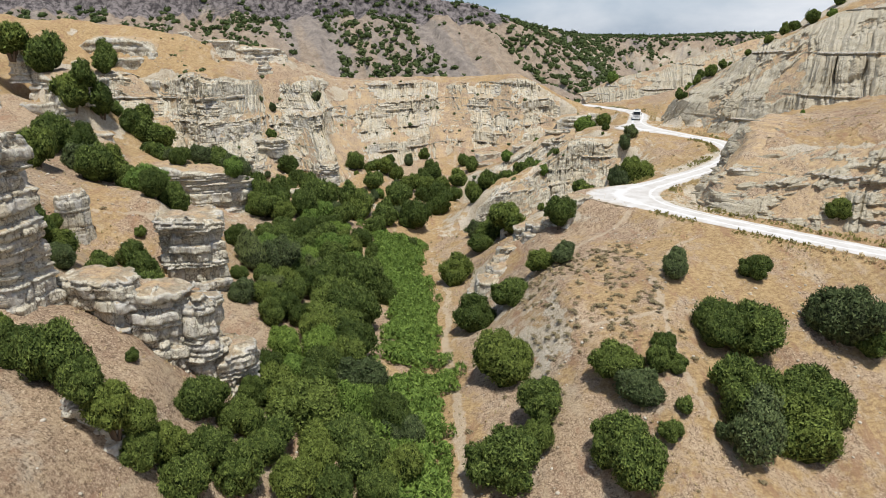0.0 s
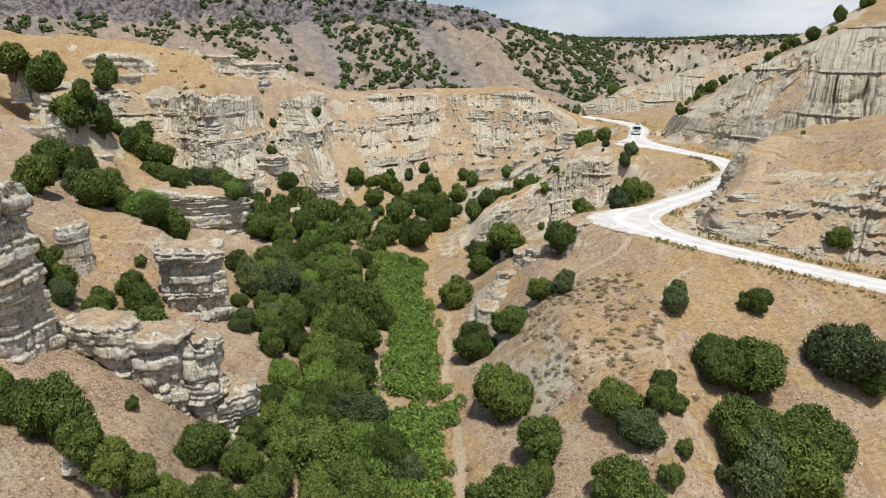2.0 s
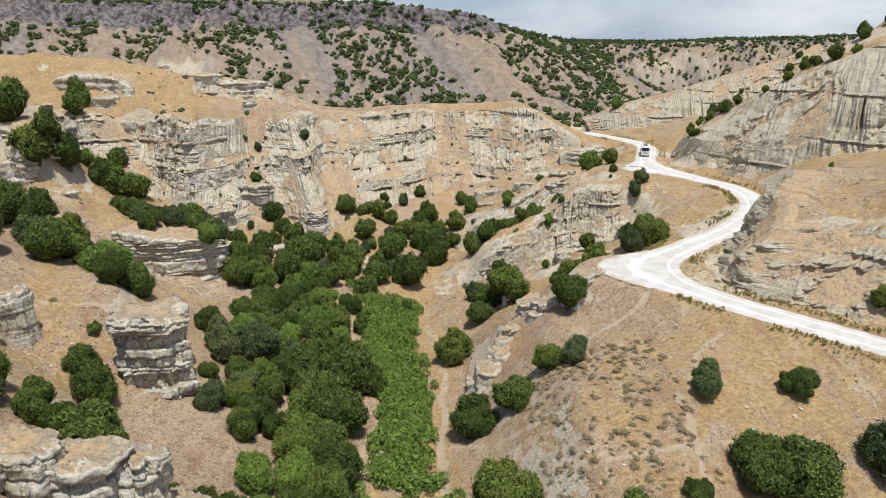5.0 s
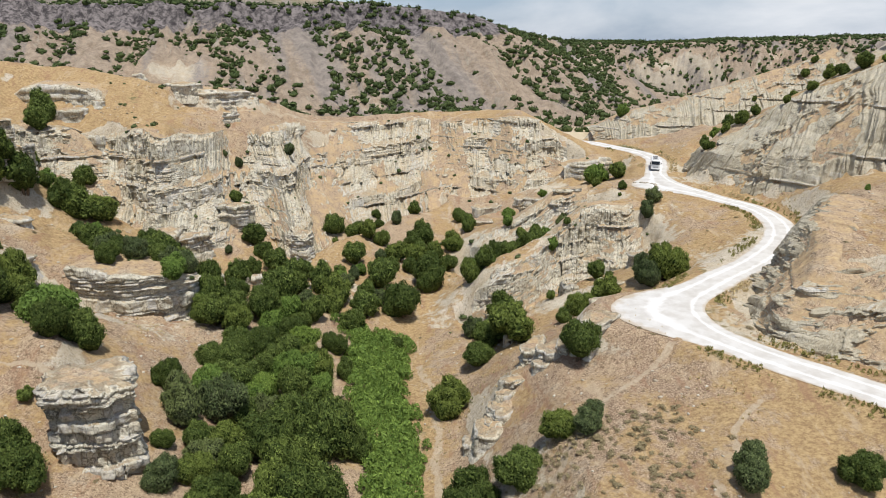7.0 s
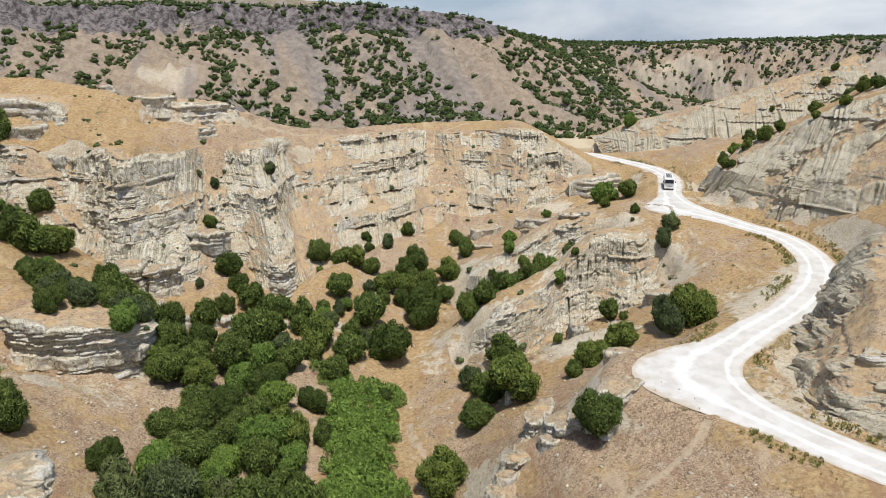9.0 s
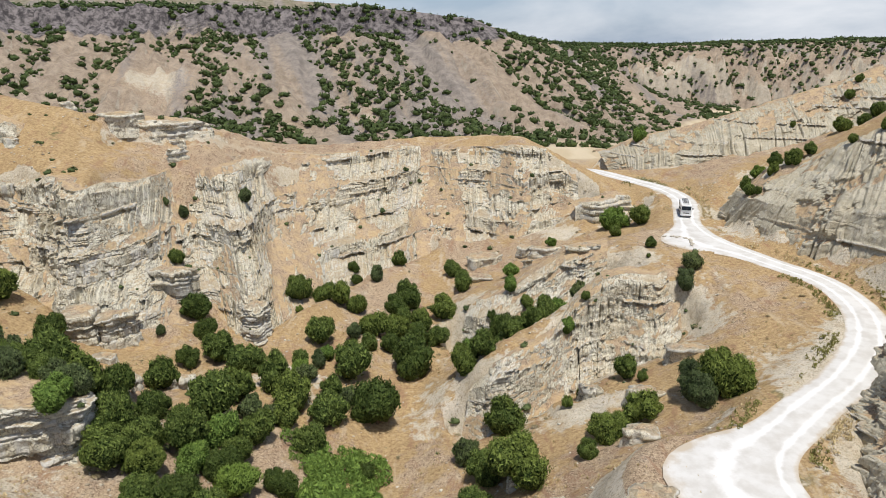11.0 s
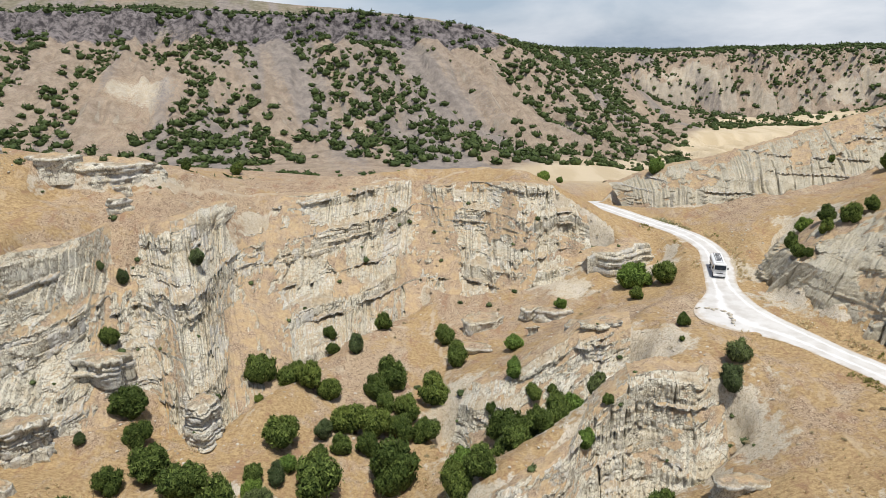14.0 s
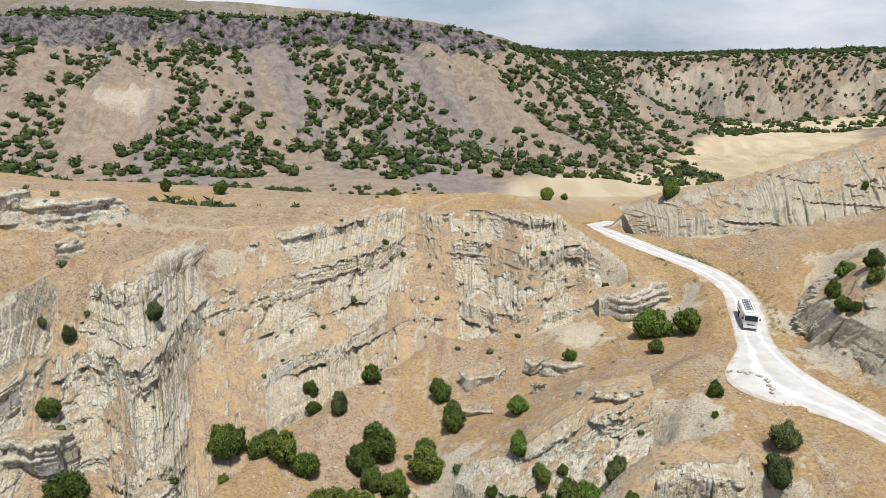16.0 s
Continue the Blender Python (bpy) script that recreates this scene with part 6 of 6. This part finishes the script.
lush = value(x / 9, y / 9, 88) > 0.52
for name, pick_, mat, label in (("verge_weeds", lush, "verge", "yellow-green weeds along the verge of the road"), ("verge_grass", ~lush, "straw", "tall dry grass along the verge of the road")):
    strew(name, zip(x[pick_], y[pick_], z[pick_] - 0.03, 0.3 * s[pick_] ** 1.7), weeds, MAT[mat], label, "weeds" if name == "verge_weeds" else "grass")

# a row of broken stones across the upper lay-by
row = random.Random(3)
v, f = stone(8)
shared = mesh_from("stone", v, f, MAT["stone"], shade=False)
for k in range(15):
    w = k / 14
    x, y = 41.8 + 3.6 * math.sin(2.2 * w) + row.uniform(-0.2, 0.2), 154.6 - 5.0 * w ** 2.2 + row.uniform(-0.25, 0.25)
    ob = new("stone", shared)
    size = row.uniform(0.16, 0.34)
    ob.matrix_world = pose(x, y, 21.02 + 0.3 * size, row.uniform(-20, 20), row.uniform(-20, 20), row.uniform(0, 360))
    ob.scale = (size, size, size)
    tagged(ob, "small pale broken stone in a row on the gravel lay-by", "stone", group="stones on the lay-by")


# ---- tanker lorry on the road ----
def plain(name, colour, rough=0.5, metal=0.0, dust=0.25):
    k = Nodes(name)
    c = k.mix(k.ramp(k.noise(3.0, 5, 0.65), 0.45, 0.75, 0, dust), colour, (0.5, 0.45, 0.38))
    k.bsdf.inputs["Metallic"].default_value = metal
    return k.done(c, rough, 0.4)


PAINT, BLACK, GLASS = plain("white_paint", (0.78, 0.78, 0.77), 0.3), plain("black_plastic", (0.03, 0.03, 0.03), 0.6), plain("dark_glass", (0.012, 0.015, 0.018), 0.08, 0.0, 0.08)
STEEL, RUBBER, LAMP = plain("grey_steel", (0.35, 0.35, 0.35), 0.45, 0.6), plain("tyre_rubber", (0.025, 0.025, 0.026), 0.85), plain("lamp_glass", (0.7, 0.7, 0.68), 0.12, 0.0, 0.05)
RED, GREY_MARK = plain("red_lamp", (0.35, 0.02, 0.015), 0.25, 0.0, 0.1), plain("dark_lettering", (0.06, 0.06, 0.09), 0.5, 0.0, 0.1)


def box(x0, x1, y0, y1, z0, z1, bevel=0.03, taper=None):
    bm = bmesh.new()
    bmesh.ops.create_cube(bm, size=1)
    for v in bm.verts:
        v.co = ((x0 + x1) / 2 + v.co.x * (x1 - x0), (y0 + y1) / 2 + v.co.y * (y1 - y0), (z0 + z1) / 2 + v.co.z * (z1 - z0))
        if taper:
            taper(v.co)
    if bevel:
        bmesh.ops.bevel(bm, geom=bm.edges[:], offset=bevel, segments=2, affect="EDGES", profile=0.7)
    return bm


def drum(radius, width, x, y, z, segments=20):
    bm = bmesh.new()
    bmesh.ops.create_cone(bm, segments=segments, radius1=radius, radius2=radius, depth=width, cap_ends=True, matrix=Matrix.Translation((x, y, z)) @ Matrix.Rotation(math.pi / 2, 4, "Y"))
    bmesh.ops.bevel(bm, geom=[e for e in bm.edges if len(e.link_faces) == 2 and any(len(f.verts) > 4 for f in e.link_faces)], offset=0.03, segments=2, affect="EDGES")
    return bm


def tank_shell(half, low, high, y0, y1):
    """A tank of rounded square section, along y."""
    bm = bmesh.new()
    rings = []
    stations = [(y0, 0.9), (y0 + 0.06, 0.97), (y0 + 0.14, 1.0), (y1 - 0.14, 1.0), (y1 - 0.06, 0.97), (y1, 0.9)]
    for y, s in stations:
        ring = []
        for i in range(32):
            a = 2 * math.pi * i / 32
            c, d = math.cos(a), math.sin(a)
            f = (abs(c) ** 4 + abs(d) ** 4) ** -0.25
            ring.append(bm.verts.new((half * s * c * f, y, (low + high) / 2 + (high - low) / 2 * s * d * f)))
        rings.append(ring)
    for a, b in zip(rings[:-1], rings[1:]):
        for i in range(32):
            bm.faces.new((a[i], b[i], b[(i + 1) % 32], a[(i + 1) % 32]))
    bm.faces.new(rings[0])
    bm.faces.new(rings[-1][::-1])
    bmesh.ops.recalc_face_normals(bm, faces=bm.faces[:])
    return bm


def lorry():
    """The lorry heads along +y, and stands on z = 0."""
    ob = new("tanker_lorry")

    def rake(co):
        if co.z > 1.6 and co.y > 2.4:
            co.y -= 0.38
        if co.z > 1.6:
            co.x *= 0.93

    cab = part("cab", box(-0.98, 0.98, 1.75, 3.3, 0.62, 2.35, 0.07, rake), PAINT, ob)
    part("windscreen", box(-0.84, 0.84, 3.02, 3.2, 1.5, 2.16, 0.02, lambda co: setattr(co, "y", co.y - (0.26 if co.z > 1.8 else 0.0) + 0.075)), GLASS, cab, "dark windscreen")
    for s in (-1, 1):
        part("side_window", box(s * 0.955 - 0.02, s * 0.955 + 0.02, 2.1, 2.85, 1.52, 2.12, 0.02, lambda co: setattr(co, "x", co.x * (0.965 if co.z > 1.8 else 1.012))), GLASS, cab, "dark side window")
        door = part("cab_door", box(s * 0.985 - 0.008, s * 0.985 + 0.008, 1.98, 2.98, 0.8, 1.48, 0.006), PAINT, cab)
        part("door_handle", box(s * 1.0 - 0.015, s * 1.0 + 0.015, 2.05, 2.2, 1.34, 1.38, 0.006), BLACK, door, "black handle")
        part("headlight", box(s * 0.72 - 0.16, s * 0.72 + 0.16, 3.26, 3.34, 0.82, 1.0, 0.025), LAMP, cab, "clear headlight")
        part("mirror", box(s * 1.16 - 0.09, s * 1.16 + 0.09, 3.0, 3.06, 1.55, 1.9, 0.02), BLACK, cab, "black mirror")
        part("mirror_arm", box(min(s * 0.95, s * 1.12), max(s * 0.95, s * 1.12), 3.0, 3.03, 1.86, 1.89, 0.0), BLACK, cab)
        part("wiper", box(s * 0.4 - 0.3, s * 0.4 + 0.3, 3.29, 3.31, 1.47, 1.49, 0.0), BLACK, cab)
        part("tail_light", box(s * 0.78 - 0.12, s * 0.78 + 0.12, -3.34, -3.3, 0.72, 0.84, 0.01), RED, ob, "red tail light")
        part("mudguard", box(s * 0.86 - 0.16, s * 0.86 + 0.16, -2.25, -1.05, 0.86, 0.92, 0.02), BLACK, ob)
        part("rail", box(s * 0.5 - 0.025, s * 0.5 + 0.025, -3.0, 1.2, 2.36, 2.42, 0.008), BLACK, ob, "dark roof rail")
        part("side_box", box(s * 0.86 - 0.14, s * 0.86 + 0.14, -0.7, 0.9, 0.6, 0.95, 0.03), PAINT, ob)
    part("grille", box(-0.5, 0.5, 3.29, 3.33, 0.86, 1.02, 0.01), BLACK, cab, "black grille")
    part("bumper", box(-0.98, 0.98, 3.2, 3.42, 0.42, 0.72, 0.05), PAINT, cab)
    part("number_plate", box(-0.25, 0.25, 3.42, 3.43, 0.5, 0.62, 0.0), LAMP, cab)
    part("marker_board", box(-0.6, 0.6, 2.2, 2.42, 2.34, 2.56, 0.04), PAINT, cab)
    tank = part("tank", tank_shell(1.0, 0.92, 2.3, -3.2, 1.62), PAINT, ob, "white tank body")
    for n, (y, w) in enumerate(((-2.45, 0.16), (-1.6, 0.9), (-0.75, 0.5))):
        for s in (-1, 1):
            part("lettering_bar", box(s * 1.002 - 0.004, s * 1.002 + 0.004, y - w / 2, y + w / 2, 1.62, 1.84, 0.0), GREY_MARK, tank)
    for y in (-2.2, -0.2):
        part("hatch", drum(0.26, 0.12, 0, y, 2.34, 18), STEEL, tank)
    for i in range(7):
        part("cross_bar", box(-0.5, 0.5, -3.0 + 0.68 * i, -2.96 + 0.68 * i, 2.34, 2.38, 0.0), BLACK, ob)
    part("walkway", box(-0.3, 0.3, -2.9, 1.1, 2.3, 2.345, 0.01), STEEL, ob)
    part("rear_cabinet", box(-0.9, 0.9, -3.32, -3.1, 0.6, 1.25, 0.03), PAINT, ob)
    part("ladder", box(-0.2, 0.2, -3.3, -3.24, 1.2, 2.3, 0.01), STEEL, ob)
    part("chassis", box(-0.45, 0.45, -3.2, 3.1, 0.5, 0.75, 0.02), BLACK, ob)
    for x, y in ((-0.85, 2.45), (0.85, 2.45), (-0.8, -1.65), (0.8, -1.65)):
        wide = 0.26 if y > 0 else 0.42
        wheel = part("wheel", drum(0.40, wide, x, y, 0.40), RUBBER, ob, "black tyre")
        part("rim", drum(0.22, wide + 0.03, x, y, 0.40, 16), STEEL, wheel, "grey steel rim")
        part("hub", drum(0.08, wide + 0.07, x, y, 0.40, 10), STEEL, wheel)
    return tagged(ob, "white tanker lorry with dark roof rails driving on the gravel road", "lorry")


LORRY = lorry()
LORRY.matrix_world = look((50.9, 169.6, 21.15), (49.4, 164.6, 21.12)) @ Matrix.Rotation(-math.pi / 2, 4, "X")
